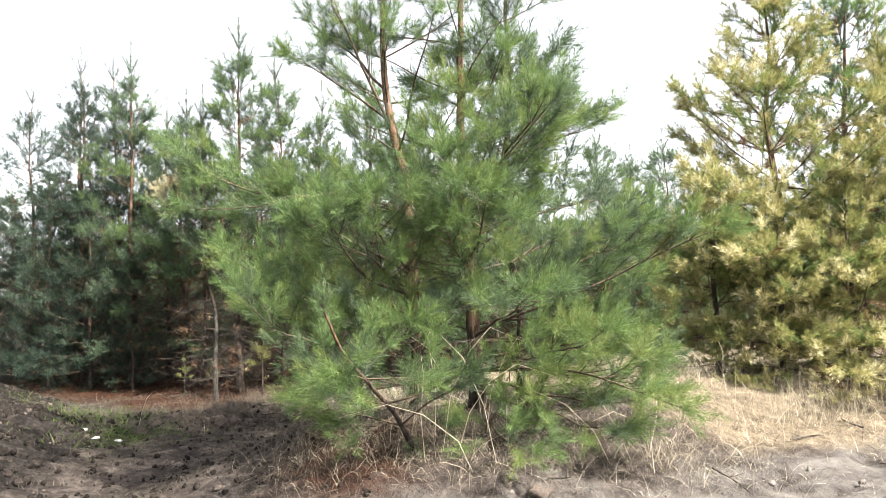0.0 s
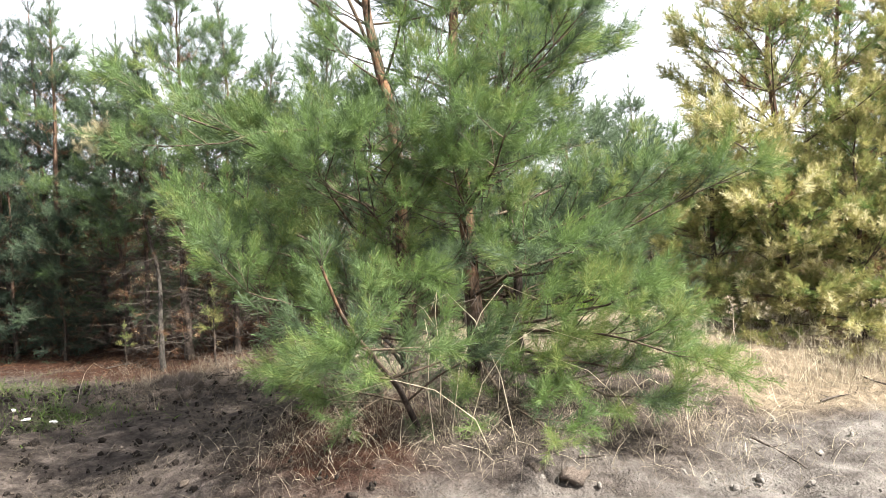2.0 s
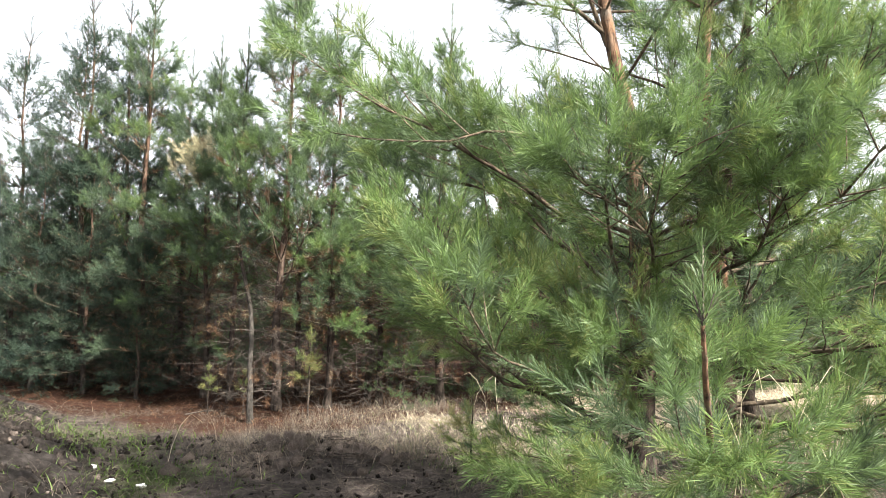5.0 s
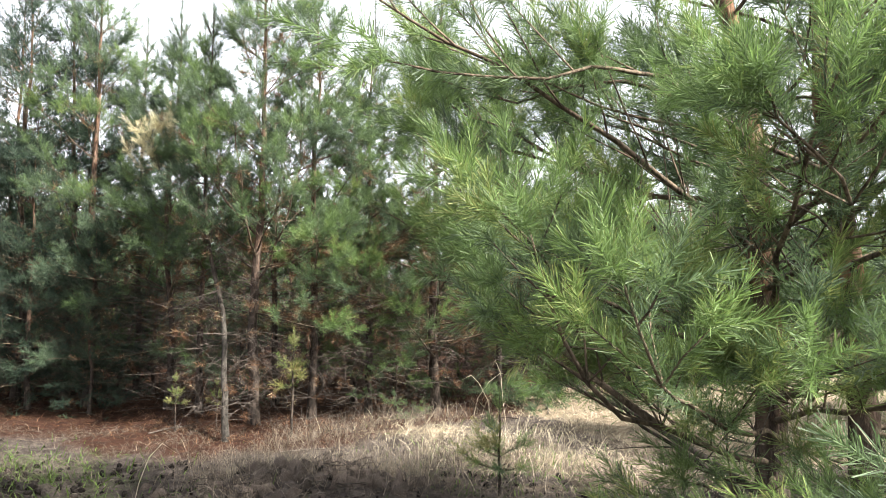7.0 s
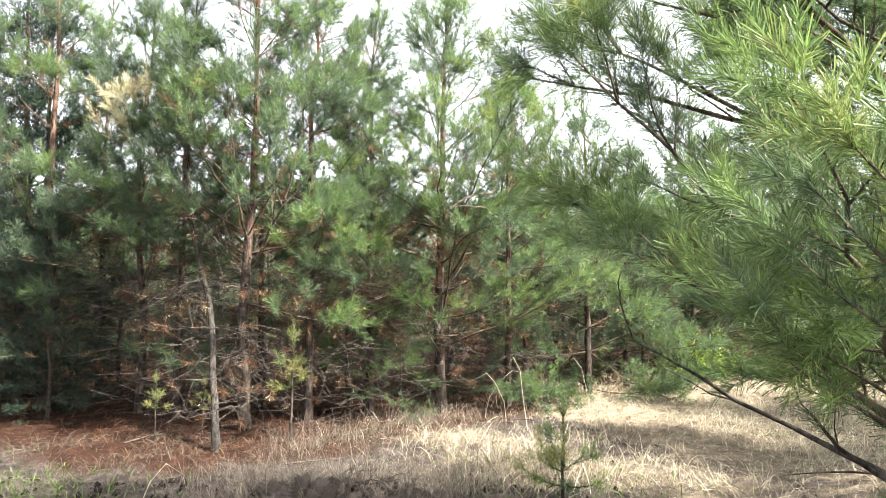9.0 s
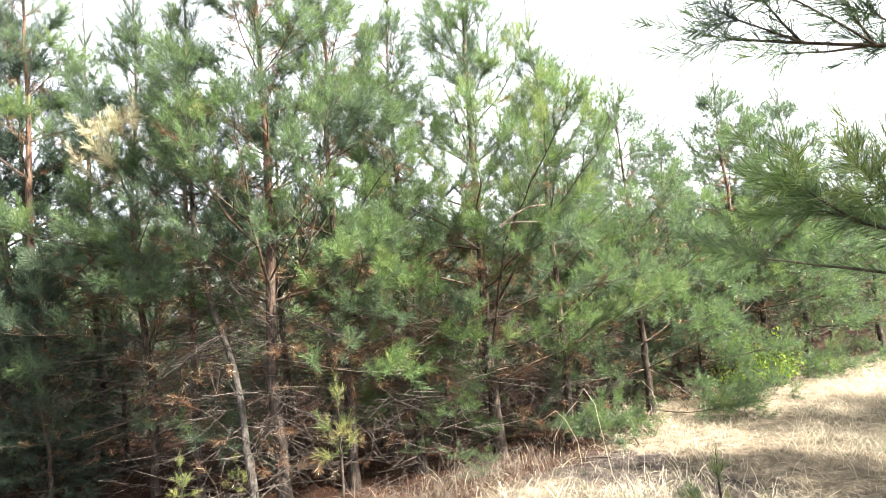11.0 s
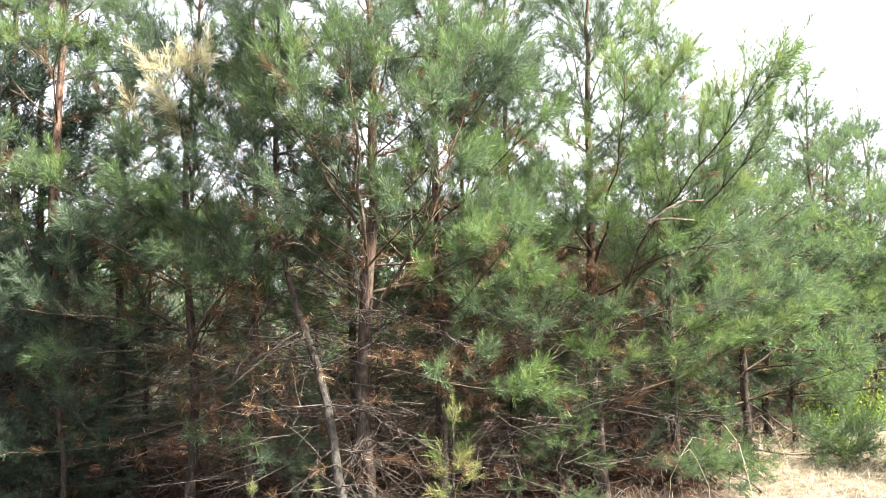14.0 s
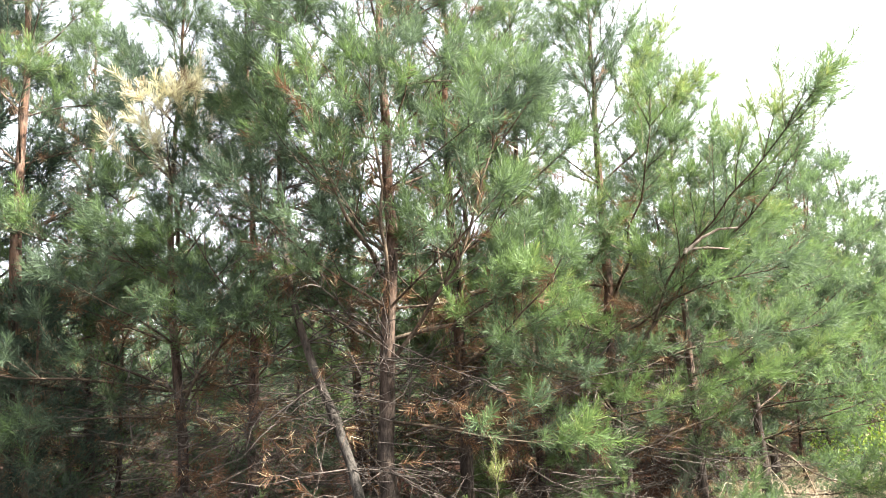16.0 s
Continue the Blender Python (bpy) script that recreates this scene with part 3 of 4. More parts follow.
S0 = (-0.22, 4.6, s_z)
place(pine(14, "low crooked green pine leaning out over the dry grass", height=0.95, trunk=0.012, radius=0.52, first=0.2, live=-0.8, gap=0.19, branches=(3, 4), clear=S0[:2],
           stem=rel(S0, [(-0.22, 4.6, s_z), (-0.33, 4.35, s_z + 0.3), (-0.55, 3.85, s_z + 0.7), (-0.62, 3.7, s_z + 0.95)]), tone=0.40, **NEAR), -0.22, 4.6)

# ---- pines with yellowed needles ----
MIDD = dict(per_metre=380, length=0.056, width=0.0056, split=True, dense=0.6, brown=0.3, shoot=0.13, green=0.2)
yellow = pine(21, "yellowing pine with pale dry needles above the grass", height=4.3, trunk=0.05, radius=1.5, first=0.25, live=0.1, gap=0.33, droop=32, tone=0.62, vary=0.035, low_shape=1.0, **dict(MIDD, dense=0.72))
place(yellow, 3.5, 7.5, 0)
greenish = pine(22, "bushy green pine with some yellow shoots", height=4.8, trunk=0.055, radius=1.7, first=0.3, live=0.2, tone=0.44, vary=0.10, low_shape=1.0, **MIDD)
place(greenish, 5.0, 8.6, 30)
small_yellow = pine(23, "low bushy yellowing pine in the dry grass", height=2.0, trunk=0.03, radius=0.85, first=0.1, live=-0.3, gap=0.24, droop=25, tone=0.61, vary=0.035, low_shape=1.0, **dict(MIDD, dense=0.7))
place(small_yellow, 2.75, 7.3, 130, 1.0)
for x, y, turn, size, src in ((3.2, 6.85, 250, 0.85, small_yellow), (3.85, 6.75, 20, 0.95, small_yellow), (4.5, 7.1, 70, 0.75, yellow), (6.1, 8.0, 200, 0.95, greenish), (7.0, 8.4, 100, 1.1, greenish)):
    again(src, x, y, turn, size)

# ---- the forest edge ----
EDGE_NEAR = dict(per_metre=430, length=0.066, width=0.0035, shoot=0.16, split=True, dense=0.74, branches=(4, 5), gap=0.36, green=0.14, bushy=0.18, bare=0.3)
EDGE_DETAIL = dict(per_metre=125, bushy=0.25, green=0.18, bare=0.25, length=0.072, width=0.0066, split=True, shoot=0.16, dense=0.6, branches=(4, 5), gap=0.36)
BARE = "plantation pine with green crown above bare dead lower twigs"
edge_kinds = [
    pine(31, BARE, height=4.9, trunk=0.045, radius=1.35, first=0.25, live=1.75, tone=0.31, vary=0.05, brown=0.35, **EDGE_NEAR),
    # left-edge pine: the forest's shade is put into its very low needle tone
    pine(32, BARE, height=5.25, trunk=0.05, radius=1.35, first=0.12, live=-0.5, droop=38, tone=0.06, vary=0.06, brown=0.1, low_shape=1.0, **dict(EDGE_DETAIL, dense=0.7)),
    pine(33, "bushy green pine at the edge of the plantation", height=3.8, trunk=0.045, radius=1.5, first=0.12, live=0.4, droop=30, tone=0.34, vary=0.035, brown=0.25, low_shape=1.0, **dict(EDGE_DETAIL, dense=0.85, per_metre=160, width=0.0074)),
    pine(34, "slender crooked leaning pine with grey bark", bark_mat=BARK_GREY, height=4.0, trunk=0.026, radius=0.65, first=0.3, live=2.9, tone=0.33, vary=0.06, brown=0.3, taper=2.0,
         stem=[(0, 0, 0), (-0.1, 0.2, 0.5), (-0.12, 0.42, 0.9), (-0.27, 0.72, 1.4), (-0.42, 0.75, 1.9), (-0.45, 0.8, 2.6), (-0.4, 0.8, 4.0)], **EDGE_NEAR),
]
E0 = (-3.03, 10.13, gz(-3.03, 10.13))
place(pine(35, "tall edge pine with upright leading shoots in front of its trunk", height=5.0, trunk=0.05, radius=1.35, first=0.25, live=1.75, tone=0.32, vary=0.05, brown=0.35,
           extra=(rel(E0, [(-3.03, 10.1, 1.7), (-3.1, 9.82, 2.0), (-3.13, 9.72, 2.4), (-3.16, 9.64, 3.0)]),
                  rel(E0, [(-3.0, 10.1, 1.5), (-2.75, 9.75, 1.95), (-2.6, 9.6, 2.4), (-2.5, 9.5, 2.95)]),
                  rel(E0, [(-3.05, 10.1, 1.95), (-3.3, 9.85, 2.25), (-3.45, 9.7, 2.6), (-3.5, 9.6, 2.95)]),
                  rel(E0, [(-3.0, 10.1, 1.6), (-2.5, 9.9, 1.75), (-2.1, 9.8, 2.05)])), **EDGE_NEAR), -3.03, 10.13)
place(edge_kinds[0], -2.5, 10.5, 200, 0.95)
stick_tree = edge_kinds[0]
place(pine(38, "tall edge pine with bare forked limbs and a pale pink trunk", height=5.2, trunk=0.055, radius=1.25, first=0.5, live=1.9, tone=0.32, vary=0.06, brown=0.2, **dict(EDGE_NEAR, gap=0.45)), -5.25, 11.52, 0)
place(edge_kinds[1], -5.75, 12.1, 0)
place(edge_kinds[2], 0.75, 11.75, 0, 0.88)
place(edge_kinds[3], -3.15, 9.45, 0)
R0 = (-1.15, 10.9, gz(-1.15, 10.9))
edge_tree = place(pine(36, "bushy edge pine with long rising limbs and brown inner needles", height=4.6, trunk=0.055, radius=1.6, first=0.3, live=0.7, tone=0.38, vary=0.045, brown=0.4,
           extra=(rel(R0, [(-1.15, 10.9, 1.0), (-1.1, 10.2, 1.9), (-0.95, 9.5, 2.45), (-0.82, 9.05, 2.85)]),
                  rel(R0, [(-1.1, 10.8, 1.4), (-0.75, 10.2, 2.1), (-0.4, 9.8, 2.55), (-0.25, 9.6, 2.9)]),
                  rel(R0, [(-1.1, 10.9, 0.7), (-0.2, 10.6, 1.1), (0.5, 10.6, 1.4)]),
                  rel(R0, [(-1.15, 10.9, 0.6), (-1.4, 10.5, 0.9), (-1.55, 10.2, 1.15)]),
                  rel(R0, [(-1.15, 10.9, 1.8), (-1.3, 10.2, 2.4), (-1.4, 9.8, 3.0)])), **dict(EDGE_NEAR, dense=0.8, green=0.55)), -1.15, 10.9)
P0 = (-4.2, 11.15, gz(-4.2, 11.15))
place(pine(37, "edge pine with blue-green needles and one bleached tuft", height=4.3, trunk=0.035, radius=1.2, first=0.3, live=0.75, tone=0.29, vary=0.06, brown=0.2,
           extra=((rel(P0, [(-4.2, 11.1, 2.3), (-4.12, 10.75, 2.8), (-4.05, 10.5, 3.1)]), 0.83), (rel(P0, [(-4.2, 11.1, 2.4), (-4.22, 10.75, 2.7), (-4.25, 10.48, 3.02)]), 0.83),
                  rel(P0, [(-4.2, 11.1, 1.2), (-3.95, 10.6, 1.6), (-3.8, 10.1, 1.75)])), **EDGE_NEAR), -4.2, 11.15)
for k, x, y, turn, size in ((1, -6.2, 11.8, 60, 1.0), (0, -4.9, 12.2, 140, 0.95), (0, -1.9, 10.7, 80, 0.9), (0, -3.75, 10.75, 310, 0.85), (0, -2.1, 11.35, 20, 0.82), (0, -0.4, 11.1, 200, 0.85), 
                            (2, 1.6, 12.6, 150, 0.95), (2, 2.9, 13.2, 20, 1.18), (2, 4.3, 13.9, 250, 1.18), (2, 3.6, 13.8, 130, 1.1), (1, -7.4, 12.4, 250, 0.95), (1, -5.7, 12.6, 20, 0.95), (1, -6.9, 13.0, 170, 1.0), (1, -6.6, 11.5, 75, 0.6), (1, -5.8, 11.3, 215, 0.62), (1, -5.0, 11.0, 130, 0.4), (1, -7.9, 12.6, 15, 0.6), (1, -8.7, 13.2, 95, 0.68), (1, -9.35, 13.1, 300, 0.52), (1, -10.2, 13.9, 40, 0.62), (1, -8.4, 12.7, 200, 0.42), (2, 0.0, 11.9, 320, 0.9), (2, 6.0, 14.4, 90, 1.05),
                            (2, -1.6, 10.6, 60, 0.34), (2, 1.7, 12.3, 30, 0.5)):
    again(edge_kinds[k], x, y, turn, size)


def bare_stick(tree, pts, r):
    """A peeled broken branch on a tree."""
    pts = np.array(pts, float)
    v, f = tubes([(pts, np.linspace(r, r * 0.55, len(pts)), 7)])
    ob = part("broken_branch", mesh_of("broken_branch", v, f, PEELED, smooth=True), tree, "pale peeled broken branch")
    ob.matrix_parent_inverse = tree.matrix_basis.inverted()


PEELED = bark("peeled_wood", (0.20, 0.16, 0.125), (0.23, 0.185, 0.145), (0.38, 0.32, 0.26), 0.0, 4.0)
bare_stick(stick_tree, [(-2.62, 10.42, 1.80), (-2.54, 10.37, 1.84), (-2.38, 10.34, 1.88), (-2.12, 10.33, 1.92)], 0.014)
bare_stick(edge_tree, [(-1.24, 9.85, 2.02), (-1.12, 9.83, 2.11), (-1.0, 9.82, 2.16), (-0.86, 9.82, 2.17)], 0.011)
bare_stick(edge_tree, [(-1.24, 9.85, 2.04), (-1.08, 9.84, 2.05), (-0.92, 9.84, 2.04)], 0.009)

# ---- the trees behind ----
DEEP = dict(per_metre=62, length=0.095, width=0.0135, dense=0.5, bushy=0.2, branches=(3, 5))
deep_kinds = [pine(40 + k, "plantation pine standing close among others in the forest", height=h, trunk=0.045, radius=1.15, first=0.25, live=l, gap=0.48, tone=tn, vary=0.05, brown=0.4, dead_len=0.8, droop=30, **DEEP)
              for k, (h, l, tn) in enumerate(((4.2, 1.1, 0.30), (4.4, 1.3, 0.25), (3.9, 0.95, 0.36)))]
rng = np.random.default_rng(77)
spots = []
for row in range(5):
    for col in range(26):
        x = -12 + col * 1.1 + rng.normal(0, 0.2) + (row % 2) * 0.5
        y = float(np.interp(x, [e[0] for e in EDGE], [e[1] for e in EDGE])) + 1.9 + row * 1.25 + rng.normal(0, 0.2)
        if -10 < x < 11 and y < 20 and not (-5.2 < x < -4.2 and y < 12):
            spots.append((x, y))
for i, (x, y) in enumerate(spots):
    src = deep_kinds[i % 3]
    size = rng.uniform(0.64, 0.94)
    if i < 3:
        place(src, x, y, rng.uniform(0, 360), size)
    else:
        again(src, x, y, rng.uniform(0, 360), size)

# the dense far part of the plantation, too deep to tell trees apart
n = 24000
x = rng.uniform(-16, 24, n)
y = np.interp(x, [e[0] for e in EDGE], [e[1] for e in EDGE]) + rng.uniform(8.3, 10.5, n)
z = rng.uniform(0, 1, n) ** 0.8 * 3.4
size = rng.uniform(0.2, 0.5, (n, 1))
base = np.stack([x, y, z], 1)
d, e = unit(rng.normal(size=(n, 3)) + [0, 0, 0.5]), unit(rng.normal(size=(n, 3)))
vs = np.stack([base - e * size * 0.12, base + e * size * 0.12, base + d * size], 1).reshape(-1, 3)
tagged(new("far_pines", mesh_of("far_pines", vs, [np.arange(3 * n).reshape(-1, 3)], NEEDLE, np.repeat(np.where(z < 0.9, 0.98, 0.25), 3))),
       "dark mass of pines deep in the plantation", "far woods", kind="stuff")

# thicket of dead twigs below the crowns
lines = []
for k in range(11500):
    x = rng.uniform(-8.5, 7.0)
    y = float(np.interp(x, [e[0] for e in EDGE], [e[1] for e in EDGE])) + (0.0 if -2.2 < x < 1.2 else 0.35) + rng.uniform(0, 1) ** 1.5 * 4.5
    p = np.array([x, y, gz(x, y) + rng.uniform(0.02, 1.0) ** 0.8 * 1.5])
    d = unit(rng.normal(size=3) * [1, 1, 0.45])
    l = rng.uniform(0.15, 0.6)
    side = unit(np.cross(d, [0, 0, 1.0])) * l * rng.uniform(-0.2, 0.2)
    lines.append(([p, p + d * l * 0.5 + side, p + d * l], [0.0034, 0.0026, 0.0012], 3))
v, f = tubes(lines)
tagged(new("dead_thicket", mesh_of("dead_thicket", v, f, DEAD, smooth=True)), "tangle of grey-brown dead twigs under the pines", "dead twigs", kind="stuff")

# rust-brown dead needles still hanging in sprays inside the thicket
segs = []
for k in range(480):
    x = rng.uniform(-6.5, 4.0) if k % 3 else rng.uniform(-2.8, -0.4)
    y = float(np.interp(x, [e[0] for e in EDGE], [e[1] for e in EDGE])) + 0.3 + rng.uniform(0, 1) ** 1.3 * 2.4
    p = np.array([x, y, gz(x, y) + rng.uniform(0.8, 2.1)])
    for q in range(rng.integers(3, 7)):
        d = unit(rng.normal(size=3) * [1, 1, 0.6] - [0, 0, 0.25])
        segs.append((p + rng.normal(0, 0.07, 3), p + d * rng.uniform(0.08, 0.2), rng.uniform(0.94, 1.0)))
tagged(new("dead_needle_sprays", needle_mesh("dead_needle_sprays", rng, segs, 190, 0.055, 0.0042)), "rust-brown dead needles hanging on the lower twigs", "dead needles", kind="stuff")

# ---- grass, stalks and litter ----
def blades(name, rng, bx, by, height, width, lie, tone, mat, label, category):
    """Curved blades: base points, heights and how far they lie over (0 upright, 1 flat)."""
    n = len(bx)
    az = rng.uniform(0, 6.283, n)
    out = np.stack([np.cos(az), np.sin(az), np.zeros(n)], 1)
    side = np.stack([-np.sin(az), np.cos(az), np.zeros(n)], 1)
    side = unit(side + rng.normal(0, 0.5, (n, 3))) * (width / 2)[:, None]
    base = np.stack([bx, by, ground_h(bx, by) - 0.01], 1)
    up = np.array([[0, 0, 1.0]])
    rows, p, start = [base - side, base + side], base, rng.uniform(0, 0.65, n)
    for k, wide in ((0.45, 0.85), (0.9, 0.6), (1.3, 0.0)):
        a = (start + lie * k * 1.3)[:, None]
        p = p + (up * np.cos(a) + out * np.sin(a)) * (height / 3)[:, None]
        p[:, 2] = np.maximum(p[:, 2], ground_h(p[:, 0], p[:, 1]) + 0.006)
        rows += [p + side * wide, p - side * wide] if wide else [p]
    vs = np.stack(rows, 1).reshape(-1, 3)
    k = np.arange(n)[:, None] * 7
    me = mesh_of(name, vs, [np.concatenate([k + np.array([[0, 1, 2, 3]]), k + np.array([[3, 2, 4, 5]])]), k + np.array([[5, 4, 6]])], mat, np.repeat(tone, 7))
    return tagged(new(name, me), label, category, kind="stuff")


def scatter(rng, n, x0, x1, y0, y1, weight, clump=0.0):
    x, y = rng.uniform(x0, x1, n * 6), rng.uniform(y0, y1, n * 6)
    keep = rng.random(n * 6) < weight(x, y)
    x, y = x[keep][:n], y[keep][:n]
    return x + rng.normal(0, clump, len(x)), y + rng.normal(0, clump, len(y))


def straw_weight(x, y):
    patch = 0.35 + 0.65 * smooth01(lumps(x, y, 1.3) * 0.9 + 0.5)
    side = np.maximum(smooth01((x + 0.6 - 0.32 * (10 - y)) / 1.3), np.exp(-(seg_dist(x, y, -1.1, 9.4, 0.4, 7.5) / 0.75) ** 2))
    sandy = np.exp(-(seg_dist(x, y, 0.2, 2.6, 6.0, 5.2) / 1.25) ** 4)
    return patch * side * (1 - sandy) * (1 - smooth01((beyond_edge(x, y) - 0.2) / 0.8))


rng = np.random.default_rng(101)
x, y = scatter(rng, 38000, -2.5, 7.0, 4.0, 14.0, straw_weight, 0.03)
n = len(x)
blades("dry_grass", rng, x, y, rng.uniform(0.07, 0.26, n) * (0.6 + 0.6 * smooth01(lumps(y, x, 1.1) + 0.5)), rng.uniform(0.0014, 0.0034, n), rng.uniform(0.3, 1.0, n), np.clip(rng.normal(0.45, 0.25, n) + 0.36 * smooth01((y - 7.0) / 1.5), 0, 0.85), STRAW,
       "matted pale straw-coloured dry grass", "dry grass")
x, y = scatter(rng, 7000, -1.3, 1.9, 4.1, 5.6, lambda x, y: np.exp(-(seg_dist(x, y, -0.6, 4.7, 1.4, 5.0) / 0.5) ** 2), 0.02)
n = len(x)
blades("tall_dry_grass", rng, x, y, rng.uniform(0.08, 0.34, n), rng.uniform(0.001, 0.0022, n), rng.uniform(0.4, 1.1, n), np.clip(rng.normal(0.32, 0.25, n), 0, 0.8), STRAW,
       "tall bleached dry grass round the pine trunks", "dry grass")
x, y = scatter(rng, 20000, -5.5, 0.4, 3.6, 10.2, lambda x, y: (0.45 + 0.55 * np.exp(-(seg_dist(x, y, -3.0, 8.6, -0.6, 8.3) / 0.7) ** 2)) * smooth01(lumps(y, x, 0.9) + 0.55), 0.03)
n = len(x)
blades("dead_weeds", rng, x, y, rng.uniform(0.04, 0.2, n), rng.uniform(0.0014, 0.0034, n), rng.uniform(0.5, 1.1, n), np.clip(rng.normal(0.10, 0.10, n) + 0.05 * smooth01((y - 6.6) / 0.8) * (x < -0.8), 0, 0.45), STRAW,
       "grey-brown dead weeds on bare soil", "dead weeds")
x, y = scatter(rng, 8000, -3.8, 0.2, 7.0, 10.6, lambda x, y: np.exp(-(seg_dist(x, y, -2.6, 8.0, -0.9, 8.4) / 0.5) ** 2) + 0.7 * np.exp(-((beyond_edge(x, y) + 0.1) / 0.35) ** 2) * (x > -2.8), 0.02)
n = len(x)
blades("upright_weeds", rng, x, y, rng.uniform(0.08, 0.3, n), rng.uniform(0.0014, 0.003, n), rng.uniform(0.0, 0.8, n), np.clip(rng.normal(0.17, 0.12, n) + 0.22 * np.exp(-(np.hypot(x + 1.9, y - 7.9) / 0.9) ** 2), 0, 0.7), STRAW,
       "upright grey-brown dead weed stems", "dead weeds")
x, y = scatter(rng, 4500, -5.6, 3.5, 5.8, 10.5, lambda x, y: np.exp(-(np.hypot(x + 4.3, (y - 8.2) * 1.2) / 0.7) ** 2) + 0.8 * np.exp(-(np.hypot(x + 3.3, y - 7.0) / 0.6) ** 2)
               + 0.5 * np.exp(-(np.hypot(x + 0.9, y - 8.3) / 0.8) ** 2), 0.03)
n = len(x)
blades("green_grass", rng, x, y, rng.uniform(0.04, 0.13, n), rng.uniform(0.005, 0.011, n), rng.uniform(0.1, 0.9, n), rng.random(n), GREEN,
       "short fresh green grass on the soil", "grass")
x, y = scatter(rng, 12000, -8.0, 2.0, 8.6, 14.5, lambda x, y: smooth01((beyond_edge(x, y) + 0.8) / 0.8), 0.0)
n = len(x)
blades("needle_litter", rng, x, y, rng.uniform(0.06, 0.16, n), rng.uniform(0.003, 0.006, n), rng.uniform(0.75, 1.0, n), rng.uniform(0.95, 1.0, n), NEEDLE,
       "fallen red-brown pine needles and twigs on the ground", "needle litter")


x, y = scatter(rng, 4500, 1.4, 7.0, 5.2, 8.6, lambda x, y: np.exp(-(seg_dist(x, y, 2.2, 6.4, 6.5, 7.2) / 0.8) ** 2) * smooth01(lumps(x, y, 0.8) * 1.2 + 0.4), 0.02)
n = len(x)
blades("standing_straw", rng, x, y, rng.uniform(0.14, 0.46, n), rng.uniform(0.0014, 0.003, n), rng.uniform(0.0, 0.5, n), np.clip(rng.normal(0.55, 0.2, n), 0, 0.85), STRAW,
       "standing tan dry grass by the yellowing pines", "dry grass")


def stalk(x, y, height, bend, turn, label="tall bent dry grass stalk"):
    bend = 0.2 + 1.2 * bend
    me_pts = [(0, 0, -0.03), (0.12 * bend, 0.03, height * 0.4), (0.35 * bend, 0.02, height * 0.75), (0.6 * bend, 0.05, height * 0.92), (0.95 * bend, 0.03, height * 0.8)]
    v, f = tubes([(me_pts, [0.0019, 0.0018, 0.0016, 0.0013, 0.0008], 4)])
    ob = tagged(new("dry_stalk", mesh_of("dry_stalk", v, f, STRAW, np.full(len(v), 0.7), smooth=True)), label, "dry stalk", "dry stalks in the grass")
    ob.matrix_basis = pose(x, y, gz(x, y), 0, 0, turn)
    return ob


rng = np.random.default_rng(7)
for x, y, h, b, t in ((-0.76, 10.6, 0.5, 0.35, 20), (-0.6, 10.3, 0.55, 0.2, 200), (-0.5, 9.9, 0.7, 0.15, 100), (0.1, 5.0, 0.75, 0.5, 150), (0.25, 4.9, 0.7, 0.3, 30), (-0.1, 4.8, 0.8, 0.2, 260),
                      (0.05, 4.65, 0.6, 0.4, 340), (0.4, 5.1, 0.5, 0.5, 60), (1.2, 4.75, 0.45, 0.4, 120), (1.35, 4.85, 0.4, 0.45, 220), (3.9, 6.3, 0.7, 0.12, 100), (4.0, 6.4, 0.8, 0.1, 80),
                      (4.15, 6.35, 0.6, 0.2, 10), (-0.05, 4.6, 0.85, 0.35, 15), (0.3, 4.55, 0.9, 0.3, 170), (-0.15, 4.45, 0.7, 0.1, 80), (0.15, 4.4, 0.5, 0.6, 200), (1.05, 4.7, 0.5, 0.5, 160), (1.3, 4.6, 0.45, 0.3, 60), (2.4, 6.2, 0.5, 0.1, 70),  (0.4, 10.7, 0.6, 0.15, 110), (-3.2, 7.2, 0.45, 0.05, 0)):
    stalk(x, y, h, b, t)


def fallen_twig(x, y, length, turn, seed, r=0.008):
    g = np.random.default_rng(seed)
    pts = curve(g, (0, 0, 0.0), (1, 0, 0), length, length / 6, 0.0, 0.12)
    pts[:, 2] = [gz(x + p[0] * math.cos(radians(turn)) - p[1] * math.sin(radians(turn)), y + p[0] * math.sin(radians(turn)) + p[1] * math.cos(radians(turn))) - gz(x, y) + 0.02 for p in pts]
    lines = [(pts, np.linspace(r, r * 0.4, len(pts)), 6)]
    for k in (2, 4):
        tw = curve(g, pts[k], (0.6, g.choice([-1, 1]) * 0.8, 0.15), length * 0.25, length / 10, 0.0, 0.15)
        lines.append((tw, np.linspace(r * 0.5, r * 0.2, len(tw)), 4))
    v, f = tubes(lines)
    ob = tagged(new("fallen_twig", mesh_of("fallen_twig", v, f, DEAD, smooth=True)), "dry grey twig lying on the sandy soil", "twig", "fallen twigs")
    ob.matrix_basis = pose(x, y, gz(x, y), 0, 0, turn)


